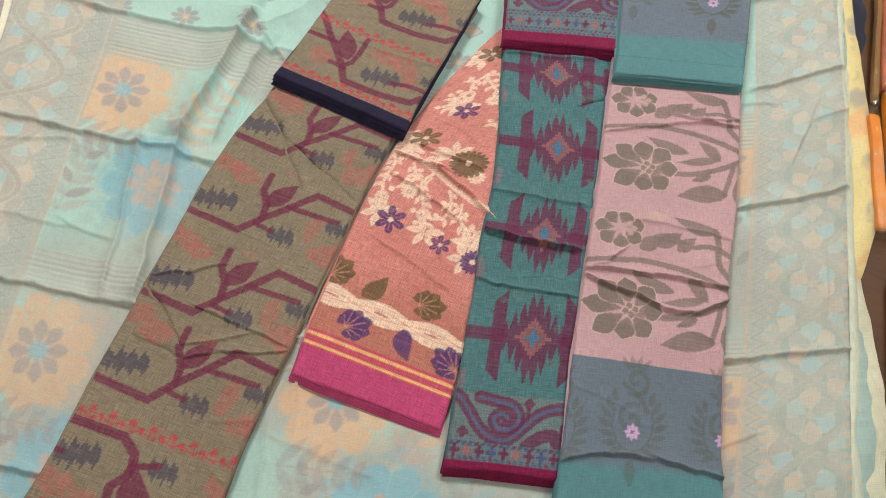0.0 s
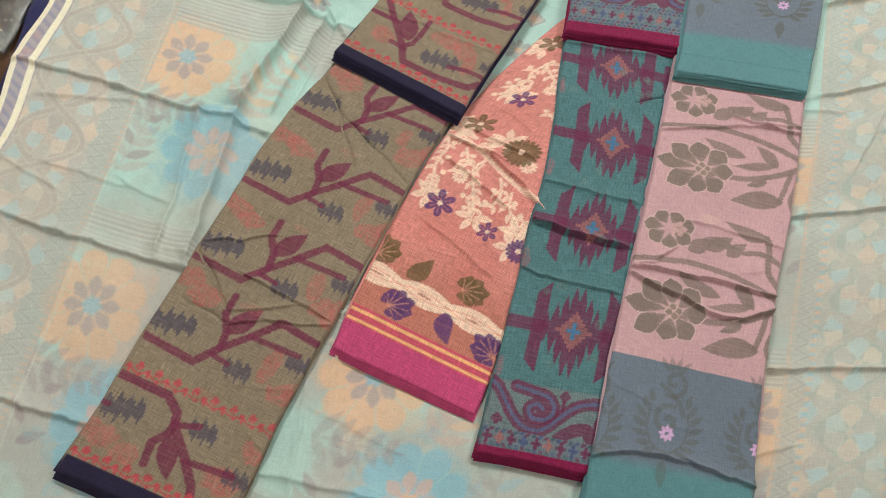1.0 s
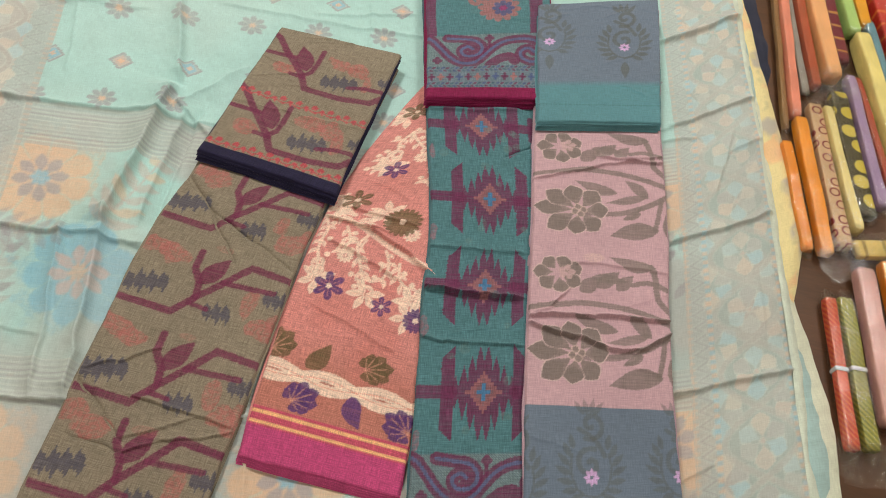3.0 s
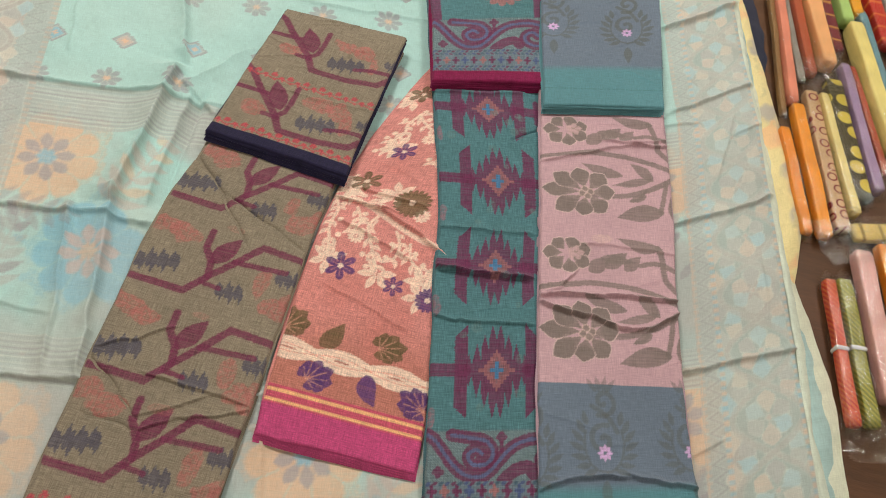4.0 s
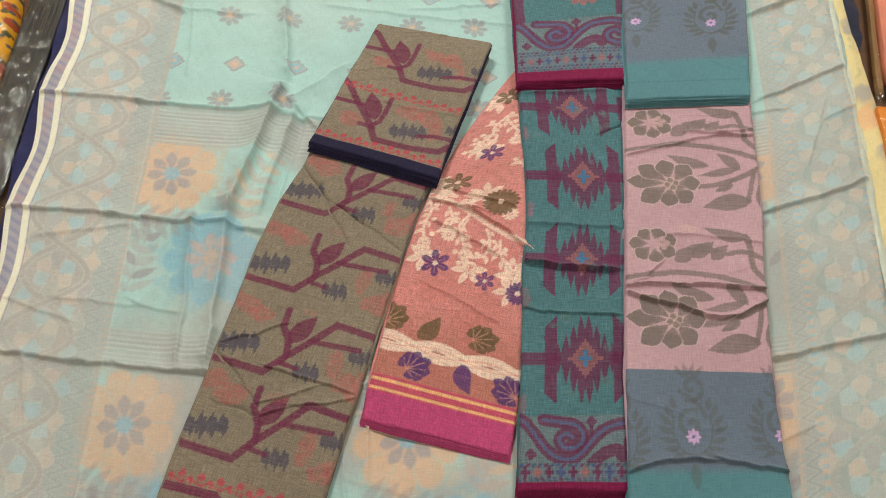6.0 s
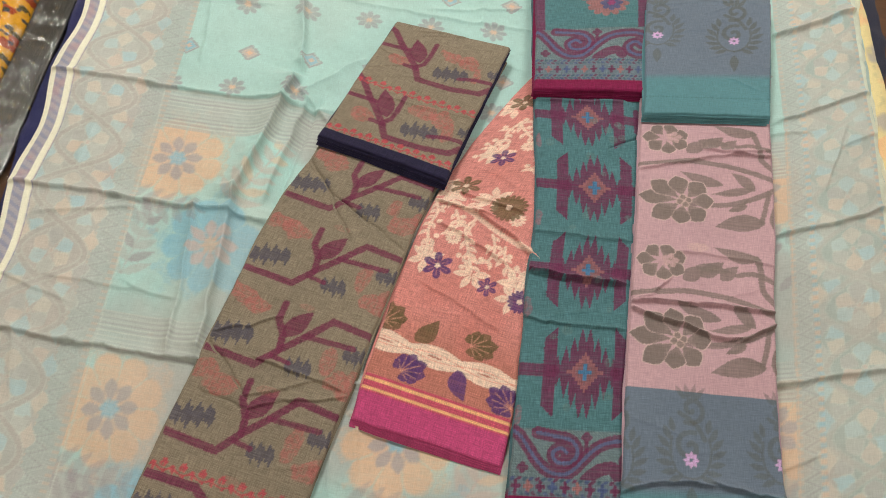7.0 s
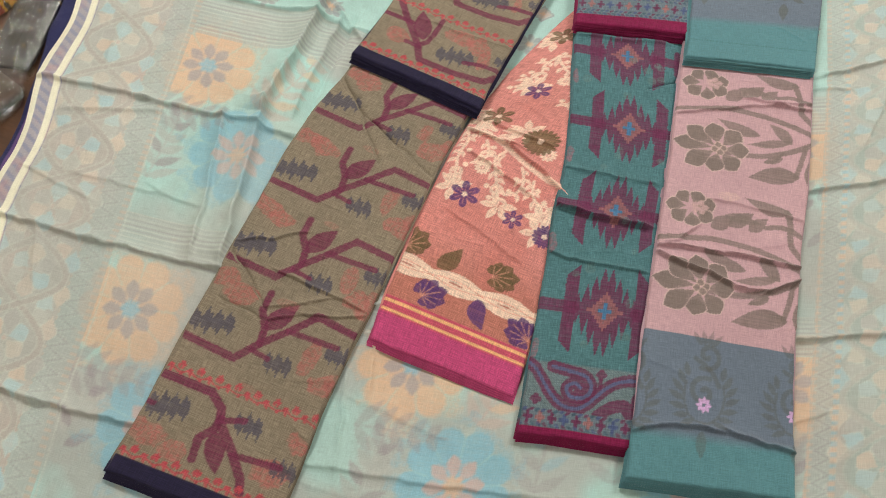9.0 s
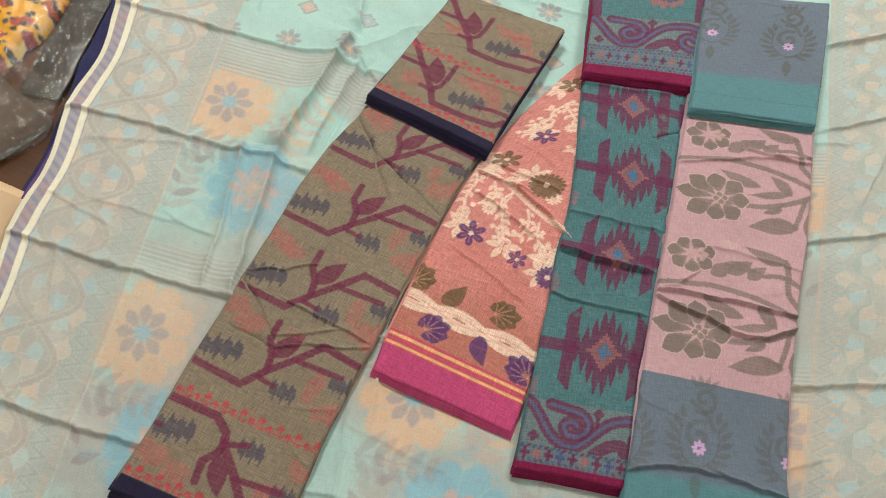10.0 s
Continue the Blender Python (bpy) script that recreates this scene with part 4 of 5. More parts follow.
def teal_flap(L, W):
    L.col[:] = TEAL
    for u in (0.02, 0.88):
        L.stroke([(u * W, 0.14), (u * W, 0.40)], 0.022, WINE)
    L.flower(0.58 * W, 0.196, 0.036, 12, CORAL, 0.7, 0.1, 0.9)
    L.flower(0.61 * W, 0.196, 0.019, 8, INK, 0.6)
    L.flower(0.61 * W, 0.196, 0.007, 6, lin(150, 60, 110), 0.6)
    L.spiral(0.40 * W, 0.215, 0.016, 1.0, 0.5, 0.008, CORAL)
    for du in (0.3, 0.45, 0.6, 0.75):
        L.poly([(du * W - 0.01, 0.26), (du * W + 0.01, 0.26), (du * W + 0.008, 0.228), (du * W - 0.006, 0.228)], WINE)
    scroll_border(L, W, 0.066, 0.070)
    cross_row(L, W, 0.021, 0.045)
    L.band(-0.01, 0.021, MULBERRY)


LILAC, ASH, PEWTER, LAGOON = lin(194, 158, 168), lin(126, 112, 109), lin(103, 117, 136), lin(85, 135, 146)


def ash_petal(L, base, tip, width):
    """A broad petal, rounded at its tip, with a thin pale outline."""
    dx, dy = tip[0] - base[0], tip[1] - base[1]
    r = math.hypot(dx, dy)
    for grow, colour in ((0.0, lin(206, 178, 178)), (0.0026, ASH)):
        w = width - grow
        L.leaf(base, (tip[0] - grow / 2 * dx / r, tip[1] - grow / 2 * dy / r), w, colour, skew=1.5)
        L.leaf((base[0] + 0.30 * dx, base[1] + 0.30 * dy), (tip[0] - grow / 2 * dx / r, tip[1] - grow / 2 * dy / r), w, colour, skew=1.0)


def ash_spray(L, W, v0):
    """A full blossom near one edge, with a leafy stem curving over to the other."""
    c = (0.34 * W, v0)
    stem = lambda pts, wd: L.stroke(smooth_path([(a * W, v0 + b) for a, b in pts]), wd, ASH)
    leaf = lambda a, b, c2, d, wd, bend=0.0: L.leaf((a * W, v0 + b), (c2 * W, v0 + d), wd, ASH, bend=bend)
    stem([(0.36, -0.003), (0.55, -0.003), (0.68, 0.001), (0.85, 0.014), (1.02, 0.034)], 0.0085)
    stem([(0.96, 0.028), (0.93, -0.004), (0.90, -0.026)], 0.0070)
    stem([(0.80, 0.010), (0.74, -0.006), (0.68, -0.010)], 0.0045)
    leaf(0.93, -0.026, 0.56, -0.040, 0.0270, -0.003)
    leaf(0.80, 0.002, 0.66, -0.012, 0.0125)
    leaf(0.86, 0.032, 0.54, 0.016, 0.0135, 0.002)
    leaf(0.86, 0.027, 0.69, 0.058, 0.0180, -0.003)
    leaf(0.63, 0.034, 0.31, 0.053, 0.0190, 0.003)
    leaf(1.02, -0.040, 0.99, 0.002, 0.0170)
    for dx, dy, wd in ((-0.061, 0.003, 0.0210), (-0.045, 0.030, 0.0230), (-0.012, 0.042, 0.0240), (0.026, 0.034, 0.0240), (0.040, 0.004, 0.0220), (0.026, -0.031, 0.0230), (-0.006, -0.038, 0.0230), (-0.043, -0.032, 0.0230)):
        r = math.hypot(dx, dy)
        ash_petal(L, (c[0] + 0.006 * dx / r, c[1] + 0.006 * dy / r), (c[0] + dx * 1.06, c[1] + dy * 1.06), wd * 1.28)
    for k in range(4):
        a = k * math.pi / 2 + 0.3
        x, y = c[0] + 0.0062 * math.cos(a), c[1] + 0.0062 * math.sin(a)
        L.flower(x, y, 0.0058, 8, lin(206, 178, 172), 0.9)
        L.flower(x, y, 0.0045, 8, ASH, 0.9)


def ash_cluster(L, W, v0):
    """A half-open blossom with its buds and a trailing stem."""
    stem = lambda pts, wd: L.stroke(smooth_path([(a * W, v0 + b) for a, b in pts]), wd, ASH)
    leaf = lambda a, b, c2, d, wd, bend=0.0: L.leaf((a * W, v0 + b), (c2 * W, v0 + d), wd, ASH, bend=bend)
    for k in range(7):
        a = 0.4 + k * 2 * math.pi / 7
        ash_petal(L, (0.20 * W + 0.006 * math.cos(a), v0 + 0.006 + 0.006 * math.sin(a)), (0.20 * W + 0.036 * math.cos(a), v0 + 0.004 + 0.030 * math.sin(a)), 0.0240)
    for k in range(5):
        a = 0.2 + k * 2 * math.pi / 5
        L.leaf((0.26 * W, v0 + 0.008), (0.26 * W + 0.0130 * math.cos(a), v0 + 0.008 + 0.0120 * math.sin(a)), 0.0085, lin(196, 162, 164), 0.9, skew=1.4)
    leaf(0.36, -0.020, 0.50, 0.004, 0.0220)
    leaf(0.48, -0.012, 0.64, 0.014, 0.0210)
    leaf(0.62, -0.014, 0.74, 0.010, 0.0190)
    leaf(0.44, 0.004, 0.70, 0.000, 0.0140)
    leaf(0.90, 0.022, 0.56, 0.036, 0.0190, 0.004)
    stem([(0.74, -0.004), (0.86, 0.000), (1.02, -0.012)], 0.0075)
    stem([(0.86, 0.024), (0.90, 0.006), (0.92, -0.024), (1.02, -0.045)], 0.0085)
    stem([(-0.02, -0.050), (0.20, -0.042), (0.42, -0.036), (0.76, -0.044), (1.02, -0.062)], 0.0085)


def wreath(L, u, v, s, colour, amount=0.8):
    """A drop-shaped spray of slim leaves round a double curl, with a small pale flower."""
    for sg in (-1, 1):
        for k in range(7):
            f = k / 6
            a = -math.pi / 2 + sg * (0.45 + 1.75 * f)
            cx, cy = u + 0.027 * s * math.cos(a), v + 0.036 * s * math.sin(a)
            t = a + sg * 0.75
            ln = (0.022 - 0.004 * abs(f - 0.5)) * s
            L.leaf((cx, cy), (cx + ln * math.cos(t), cy + ln * math.sin(t)), 0.0082 * s, colour, amount)
        rim = [(u + 0.026 * s * math.cos(-math.pi / 2 + sg * q), v + 0.036 * s * math.sin(-math.pi / 2 + sg * q)) for q in (0.0, 0.4, 0.8, 1.2, 1.6, 2.0)]
        L.stroke(rim, 0.0032 * s, colour, amount)
    L.spiral(u + 0.002 * s, v + 0.052 * s, 0.019 * s, 1.15, -2.0, 0.0062 * s, colour, amount)
    L.spiral(u - 0.001 * s, v + 0.004 * s, 0.019 * s, 1.15, 1.2, 0.0065 * s, colour, amount)
    L.stroke(smooth_path([(u - 0.014 * s, v + 0.046 * s), (u + 0.006 * s, v + 0.034 * s), (u + 0.018 * s, v + 0.014 * s)]), 0.0060 * s, colour, amount)
    for k in range(4):
        L.leaf((u + (k - 1.5) * 0.004 * s, v + 0.064 * s), (u + (k - 1.5) * 0.013 * s, v + (0.088 - 0.004 * abs(k - 1.5)) * s), 0.0070 * s, colour, amount)
    L.leaf((u, v - 0.044 * s), (u, v - 0.078 * s), 0.0135 * s, colour, amount)
    for k in range(8):
        a = k * math.pi / 4
        L.leaf((u + 0.002 * math.cos(a), v - 0.012 * s + 0.002 * math.sin(a)), (u + 0.0098 * math.cos(a), v - 0.012 * s + 0.0098 * math.sin(a)), 0.0046, lin(216, 176, 226))


UMBER = lin(88, 92, 90)


def lilac_panel(L, W):
    L.col[:] = LILAC
    for v0 in (0.350, 0.568):
        ash_cluster(L, W, v0)
    for v0 in (0.242, 0.459):
        ash_spray(L, W, v0)
    L.blotch(0.44 * W, 0.383, 0.013, 0.009, lin(206, 172, 172), 0.9, 3)
    L.band(-0.01, 0.175, PEWTER)
    every = (slice(None), slice(None))
    L.blend(every, np.clip((0.060 - L.V) / 0.012, 0, 1), LAGOON)
    wreath(L, 0.42 * W, 0.104, 0.95, UMBER, 0.6)
    wreath(L, 1.00 * W, 0.106, 0.95, UMBER, 0.6)
    wreath(L, -0.06 * W, 0.09, 0.9, UMBER, 0.6)


def lilac_flap(L, W):
    L.col[:] = LILAC
    L.band(-0.01, 0.300, PEWTER)
    every = (slice(None), slice(None))
    L.blend(every, np.clip((0.085 - L.V) / 0.012, 0, 1), LAGOON)
    wreath(L, 0.70 * W, 0.170, 1.05, UMBER, 0.85)
    wreath(L, 0.09 * W, 0.187, 1.0, UMBER, 0.7)
    L.stroke([(0, 0.036), (W, 0.033)], 0.0012, lin(66, 118, 124))


def folded(label, x, y, z=0.0):
    return thing("folded_saree", label, "saree", "folded sarees laid in a fan", x, y, z)


# taupe saree with maroon branches
t_st = [(-0.207, -0.050, -0.020, -0.044), (-0.206, 0.040, -0.026, 0.040), (-0.210, 0.120, -0.029, 0.120), (-0.212, 0.220, -0.027, 0.220), (-0.214, 0.300, -0.026, 0.300), (-0.215, 0.370, -0.025, 0.370), (-0.211, 0.460, -0.024, 0.460), (-0.199, 0.522, -0.020, 0.525), (-0.190, 0.620, -0.008, 0.610), (-0.170, 0.810, 0.014, 0.810)]
t_fl = [(-0.200, 0.558, -0.006, 0.540), (-0.185, 0.683, 0.002, 0.668), (-0.169, 0.816, 0.015, 0.820)]
s1 = folded("taupe cotton saree with maroon branches and navy hem, folded long", -0.12, 0.3, 0.003)
cloth_layers(s1, t_st, 0.003, 0.0125, 4, TAUPE, NAVY, 0.019, COTTON, 11)
cloth_top("panel", s1, t_st, 0.0135, taupe_panel, [(0.002, 0.574, 0.066, 0.514, -0.0042, 0.0010), (0.066, 0.514, 0.112, 0.462, -0.0042, 0.0010), (0.068, 0.521, 0.129, 0.494, -0.0042, 0.0010), (0.129, 0.494, 0.178, 0.471, -0.0042, 0.0010), (0.000, 0.277, 0.044, 0.244, -0.0040, 0.0010), (0.044, 0.244, 0.072, 0.224, -0.0040, 0.0010), (0.004, 0.290, 0.039, 0.306, 0.0025, 0.0014), (0.039, 0.306, 0.075, 0.331, 0.0025, 0.0014), (0.061, 0.271, 0.118, 0.267, 0.0030, 0.0016), (0.118, 0.267, 0.180, 0.263, 0.0030, 0.0016), (0.074, 0.225, 0.112, 0.244, 0.0022, 0.0014), (0.112, 0.244, 0.138, 0.264, 0.0022, 0.0014), (0.018, 0.214, 0.079, 0.209, -0.0030, 0.0010), (0.079, 0.209, 0.110, 0.230, 0.0026, 0.0014), (0.110, 0.230, 0.158, 0.245, 0.0026, 0.0014), (0.158, 0.245, 0.184, 0.260, 0.0026, 0.0014), (-0.004, 0.571, 0.031, 0.549, -0.0030, 0.0010)], COTTON, 0.66, 0.0016, 3, hem=0.0185, hem_label="plain navy hem")
cloth_layers(s1, t_fl, 0.0155, 0.0265, 4, TAUPE, NAVY, 0.3, COTTON, 12, 0.0026)
cloth_top("folded_flap", s1, t_fl, 0.0278, taupe_flap, [(0.0, 0.10, 0.19, 0.115, 0.001, 0.004)], COTTON, None, 0.0014, 5, label="flap folded over, with navy hem", hem=0.0175, hem_label="plain navy hem")

# peach saree with ivory vines
p_st = [(-0.015, 0.189, 0.164, 0.187), (-0.019, 0.244, 0.163, 0.238), (-0.023, 0.370, 0.160, 0.366), (-0.019, 0.474, 0.168, 0.478), (-0.012, 0.545, 0.186, 0.592), (0.006, 0.624, 0.204, 0.676), (0.031, 0.710, 0.226, 0.768), (0.056, 0.783, 0.250, 0.842), (0.130, 0.950, 0.335, 1.000)]
s2 = folded("peach cotton saree with ivory vines and fuchsia hem, folded", 0.09, 0.45, 0.001)
cloth_layers(s2, p_st, 0.001, 0.0065, 3, PEACH, FUCHSIA, 0.0375, COTTON, 21)
cloth_top("panel", s2, p_st, 0.0075, peach_panel, [(0.0, 0.345, 0.09, 0.325, 0.004, 0.003), (0.06, 0.33, 0.18, 0.275, 0.005, 0.004), (0.02, 0.30, 0.13, 0.262, 0.003, 0.004), (0.03, 0.20, 0.15, 0.165, 0.002, 0.004), (0.02, 0.37, 0.12, 0.345, 0.003, 0.003)], COTTON, None, 0.0012, 7, hem=0.0375, hem_label="plain fuchsia hem")

# teal saree with wine stars
e_st = [(0.180, 0.148, 0.345, 0.188), (0.167, 0.232, 0.334, 0.277), (0.152, 0.332, 0.322, 0.377), (0.135, 0.436, 0.307, 0.476), (0.128, 0.508, 0.302, 0.545), (0.110, 0.602, 0.290, 0.640), (0.079, 0.726, 0.264, 0.770), (0.000, 1.050, 0.200, 1.120)]
e_fl = [(0.070, 0.746, 0.248, 0.802), (0.046, 0.864, 0.232, 0.945), (0.000, 1.060, 0.200, 1.150)]
s3 = folded("teal cotton saree with wine red star motifs, folded long", 0.24, 0.45, 0.003)
cloth_layers(s3, e_st, 0.003, 0.0145, 5, lin(74, 108, 118), MULBERRY, 0.016, COTTON, 31)
cloth_top("panel", s3, e_st, 0.0155, teal_panel, [(-0.018, 0.302, 0.066, 0.291, 0.0070, 0.0024), (0.066, 0.291, 0.127, 0.288, 0.0070, 0.0024), (-0.018, 0.235, 0.069, 0.224, 0.0030, 0.0020), (0.069, 0.224, 0.131, 0.223, 0.0030, 0.0020), (-0.018, 0.361, 0.131, 0.358, 0.0028, 0.0050), (0.109, 0.521, 0.147, 0.543, -0.0040, 0.0011), (0.147, 0.543, 0.182, 0.560, -0.0040, 0.0011), (-0.005, 0.598, 0.131, 0.606, 0.0030, 0.0040)], COTTON, 0.68, 0.0016, 9, hem=0.010, hem_label="plain mulberry hem")
cloth_layers(s3, e_fl, 0.0175, 0.030, 5, lin(96, 40, 72), MULBERRY, 0.4, COTTON, 32, 0.003)
cloth_top("folded_flap", s3, e_fl, 0.0312, teal_flap, [], COTTON, None, 0.0014, 13, label="flap folded over, with mulberry hem", hem=0.021, hem_label="plain mulberry hem")

# lilac saree with grey blossoms
l_st = [(0.304, 0.143, 0.483, 0.189), (0.298, 0.195, 0.474, 0.239), (0.280, 0.320, 0.458, 0.357), (0.270, 0.420, 0.449, 0.455), (0.262, 0.490, 0.444, 0.525), (0.257, 0.549, 0.442, 0.588), (0.245, 0.648, 0.432, 0.692), (0.234, 0.738, 0.421, 0.787), (0.203, 1.000, 0.405, 1.080)]
l_fl = [(0.235, 0.746, 0.416, 0.802), (0.224, 0.826, 0.411, 0.894), (0.202, 0.996, 0.398, 1.085)]
s4 = folded("lilac silk saree with ash grey blossoms and teal end, folded long", 0.37, 0.45, 0.003)
cloth_layers(s4, l_st, 0.003, 0.0235, 7, lin(176, 146, 160), LAGOON, 0.06, SILK, 41)
cloth_top("panel", s4, l_st, 0.0248, lilac_panel, [(-0.004, 0.282, 0.030, 0.268, 0.0052, 0.0018), (0.030, 0.268, 0.070, 0.264, 0.0052, 0.0018), (0.070, 0.264, 0.108, 0.251, 0.0052, 0.0018), (0.108, 0.251, 0.146, 0.251, 0.0052, 0.0018), (0.146, 0.251, 0.194, 0.280, 0.0052, 0.0018), (-0.004, 0.288, 0.091, 0.296, 0.0050, 0.0020), (0.091, 0.296, 0.194, 0.295, 0.0050, 0.0020), (0.002, 0.289, 0.028, 0.302, 0.0034, 0.0018), (0.028, 0.302, 0.051, 0.327, 0.0034, 0.0018), (0.000, 0.508, 0.103, 0.543, 0.0030, 0.0030), (0.103, 0.543, 0.194, 0.563, 0.0030, 0.0030), (0.095, 0.555, 0.194, 0.548, 0.0040, 0.0022), (-0.004, 0.052, 0.042, 0.066, 0.0042, 0.0022), (0.042, 0.066, 0.105, 0.066, 0.0042, 0.0022), (0.105, 0.066, 0.194, 0.050, 0.0042, 0.0022), (0.057, 0.375, 0.194, 0.365, 0.0020, 0.0040)], SILK, 0.69, 0.0018, 15, hem=0.052, hem_label="plain teal end")
cloth_layers(s4, l_fl, 0.0265, 0.0375, 5, lin(96, 138, 146), LAGOON, 0.4, SILK, 42, 0.0026)
cloth_top("folded_flap", s4, l_fl, 0.0388, lilac_flap, [], SILK, None, 0.0014, 17, label="flap folded over, with grey and teal end", hem=0.078, hem_label="plain teal end")


# ---- packed sarees beside the mattress ----
def pack_cloth(name, colour, second, style):
    """Rolled saree cloth: plain, gold-barred, ringed or with gold discs."""
    m, t, p = node_material(name)
    tc = t.nodes.new("ShaderNodeTexCoord")
    rgb = t.nodes.new("ShaderNodeRGB")
    rgb.outputs[0].default_value = (*colour, 1)
    grain = noise_node(t, tc, "Object", 1.0, 3.0, (900, 60, 200))
    streak = noise_node(t, tc, "Object", 18.0, 4.0)
    c = multiply(t, rgb, 0, ramp(t, grain, 0, 0.3, 0.7, 0.93, 1.06), 0)
    c = multiply(t, c, 2, ramp(t, streak, 0, 0.3, 0.7, 0.85, 1.12), 0)
    if style != "plain":
        mx = t.nodes.new("ShaderNodeMix")
        mx.data_type = "RGBA"
        mx.inputs[7].default_value = (*second, 1)
        link(t, c, 2, mx, 6)
        if style == "bars":
            wv = t.nodes.new("ShaderNodeTexWave")
            wv.bands_direction = "Y"
            wv.inputs["Scale"].default_value, wv.inputs["Distortion"].default_value = 9.0, 2.0
            link(t, tc, "Object", wv, "Vector")
            f = ramp(t, wv, 1, 0.90, 0.97, 0, 0.8)
        elif style == "twill":
            wv = t.nodes.new("ShaderNodeTexWave")
            wv.bands_direction = "DIAGONAL"
            wv.inputs["Scale"].default_value = 70.0
            link(t, tc, "Object", wv, "Vector")
            f = ramp(t, wv, 1, 0.4, 0.7, 0, 0.5)
        else:
            vo = t.nodes.new("ShaderNodeTexVoronoi")
            vo.voronoi_dimensions = "2D"
            vo.inputs["Scale"].default_value = {"discs": 26.0, "rings": 40.0, "sprigs": 34.0}[style]
            vo.inputs["Randomness"].default_value = 0.4
            link(t, tc, "Object", vo, "Vector")
            r = 0.09 if style == "sprigs" else 0.36
            f = ramp(t, vo, 0, r, r - 0.03, 0, 1)
            if style == "rings":
                g = ramp(t, vo, 0, 0.25, 0.22, 1, 0)
                ml = t.nodes.new("ShaderNodeMath")
                ml.operation = "MULTIPLY"
                link(t, f, 0, ml, 0)
                link(t, g, 0, ml, 1)
                f = ml
        link(t, f, 0, mx, 0)
        c = mx
    link(t, c, 2, p, "Base Color")
    creased = noise_node(t, tc, "Object", 1.0, 3.0, (160, 9, 60))
    bump = t.nodes.new("ShaderNodeBump")
    bump.inputs["Strength"].default_value, bump.inputs["Distance"].default_value = 0.5, 0.003
    link(t, creased, 0, bump, "Height")
    link(t, bump, 0, p, "Normal")
    p.inputs["Roughness"].default_value = 0.5
    return m


def roll_bm(length, width, height, seed, grow=0.0, rings=26, sides=20, crinkle=0.0):
    """A folded slab of cloth standing on edge along y, or, with crinkle, the loose film round it."""
    rng = random.Random(seed)
    bm = bmesh.new()
    loops = []
    ph = rng.uniform(0, 9)
    q = 0.34 if crinkle else 0.26
    for k in range(rings + 1):
        f = k / rings
        if crinkle:
            y = (f - 0.5) * (length + 0.036)
            end = min(f, 1 - f) * (length + 0.036)
            taper = 0.35 + 0.65 * min(1, end / 0.020) ** 0.6
        else:
            y = (f - 0.5) * length
            taper = 0.90 if k in (0, rings) else 1.0
        ring = []
        for j in range(sides):
            a = 2 * math.pi * (j + 0.5) / sides
            ca, sa = math.cos(a), math.sin(a)
            x = math.copysign(abs(ca) ** q, ca) * (width / 2 + grow) * taper
            z = math.copysign(abs(sa) ** q, sa) * (height / 2 + grow) * taper
            n = noise.noise(Vector((x * 30 + ph, y * 12, z * 30)))
            x += 0.0012 * n + crinkle * noise.noise(Vector((x * 120, y * 45 + ph, z * 120)))
            z += 0.0012 * n + crinkle * noise.noise(Vector((x * 120 + 5, y * 45, z * 120 + ph)))
            ring.append(bm.verts.new((x, y, z)))
        loops.append(ring)
    for a, b in zip(loops, loops[1:]):
        for j in range(sides):
            bm.faces.new((a[j], a[(j + 1) % sides], b[(j + 1) % sides], b[j]))
    bm.faces.new(loops[0][::-1])
    bm.faces.new(loops[-1])
    return bm


PACK_STYLES = {}


def packed_saree(label, x0, y0, x1, y1, width, colour, second=(0, 0, 0), style="plain", top=0.01, tie=False):
    """A saree folded into a slim roll inside a clear film bag, from its far end (x0, y0) to its near end (x1, y1)."""
    length = math.hypot(x1 - x0, y1 - y0)
    turn = math.degrees(math.atan2(-(x0 - x1), y0 - y1))
    height = top - FLOOR - 0.004
    zc = FLOOR + 0.003 + height / 2
    key = (colour, second, style)
    if key not in PACK_STYLES:
        PACK_STYLES[key] = pack_cloth("packed_cloth", colour, second, style)
    seed = int(abs(x0 * 977 + y0 * 313) * 10)
    bag = tagged(new("packed_saree"), label, "saree", "packed sarees in film")
    bag.matrix_world = pose((x0 + x1) / 2, (y0 + y1) / 2, zc, 0, 0, turn)
    for nm, bm, mt, lb in (("cloth", roll_bm(length, width, height - 0.006, seed), PACK_STYLES[key], ""), ("film_bag", roll_bm(length, width, height - 0.006, seed + 1, 0.002, 64, 24, 0.0030), FILM, "crinkled clear film bag")):
        me = bpy.data.meshes.new(nm)
        bm.to_mesh(me)
        bm.free()
        me.polygons.foreach_set("use_smooth", [True] * len(me.polygons))
        me.materials.append(mt)
        ob = new(nm, me)
        ob.parent = bag
        tagged(ob, lb)
    if tie:
        bm = roll_bm(0.006, width, height - 0.006, seed, 0.0020, 3)
        me = bpy.data.meshes.new("tie")
        bm.to_mesh(me)
        bm.free()
        me.materials.append(METAL)
        ob = new("tie", me)
        ob.parent = bag
        tagged(ob, "white paper band")
    return bag


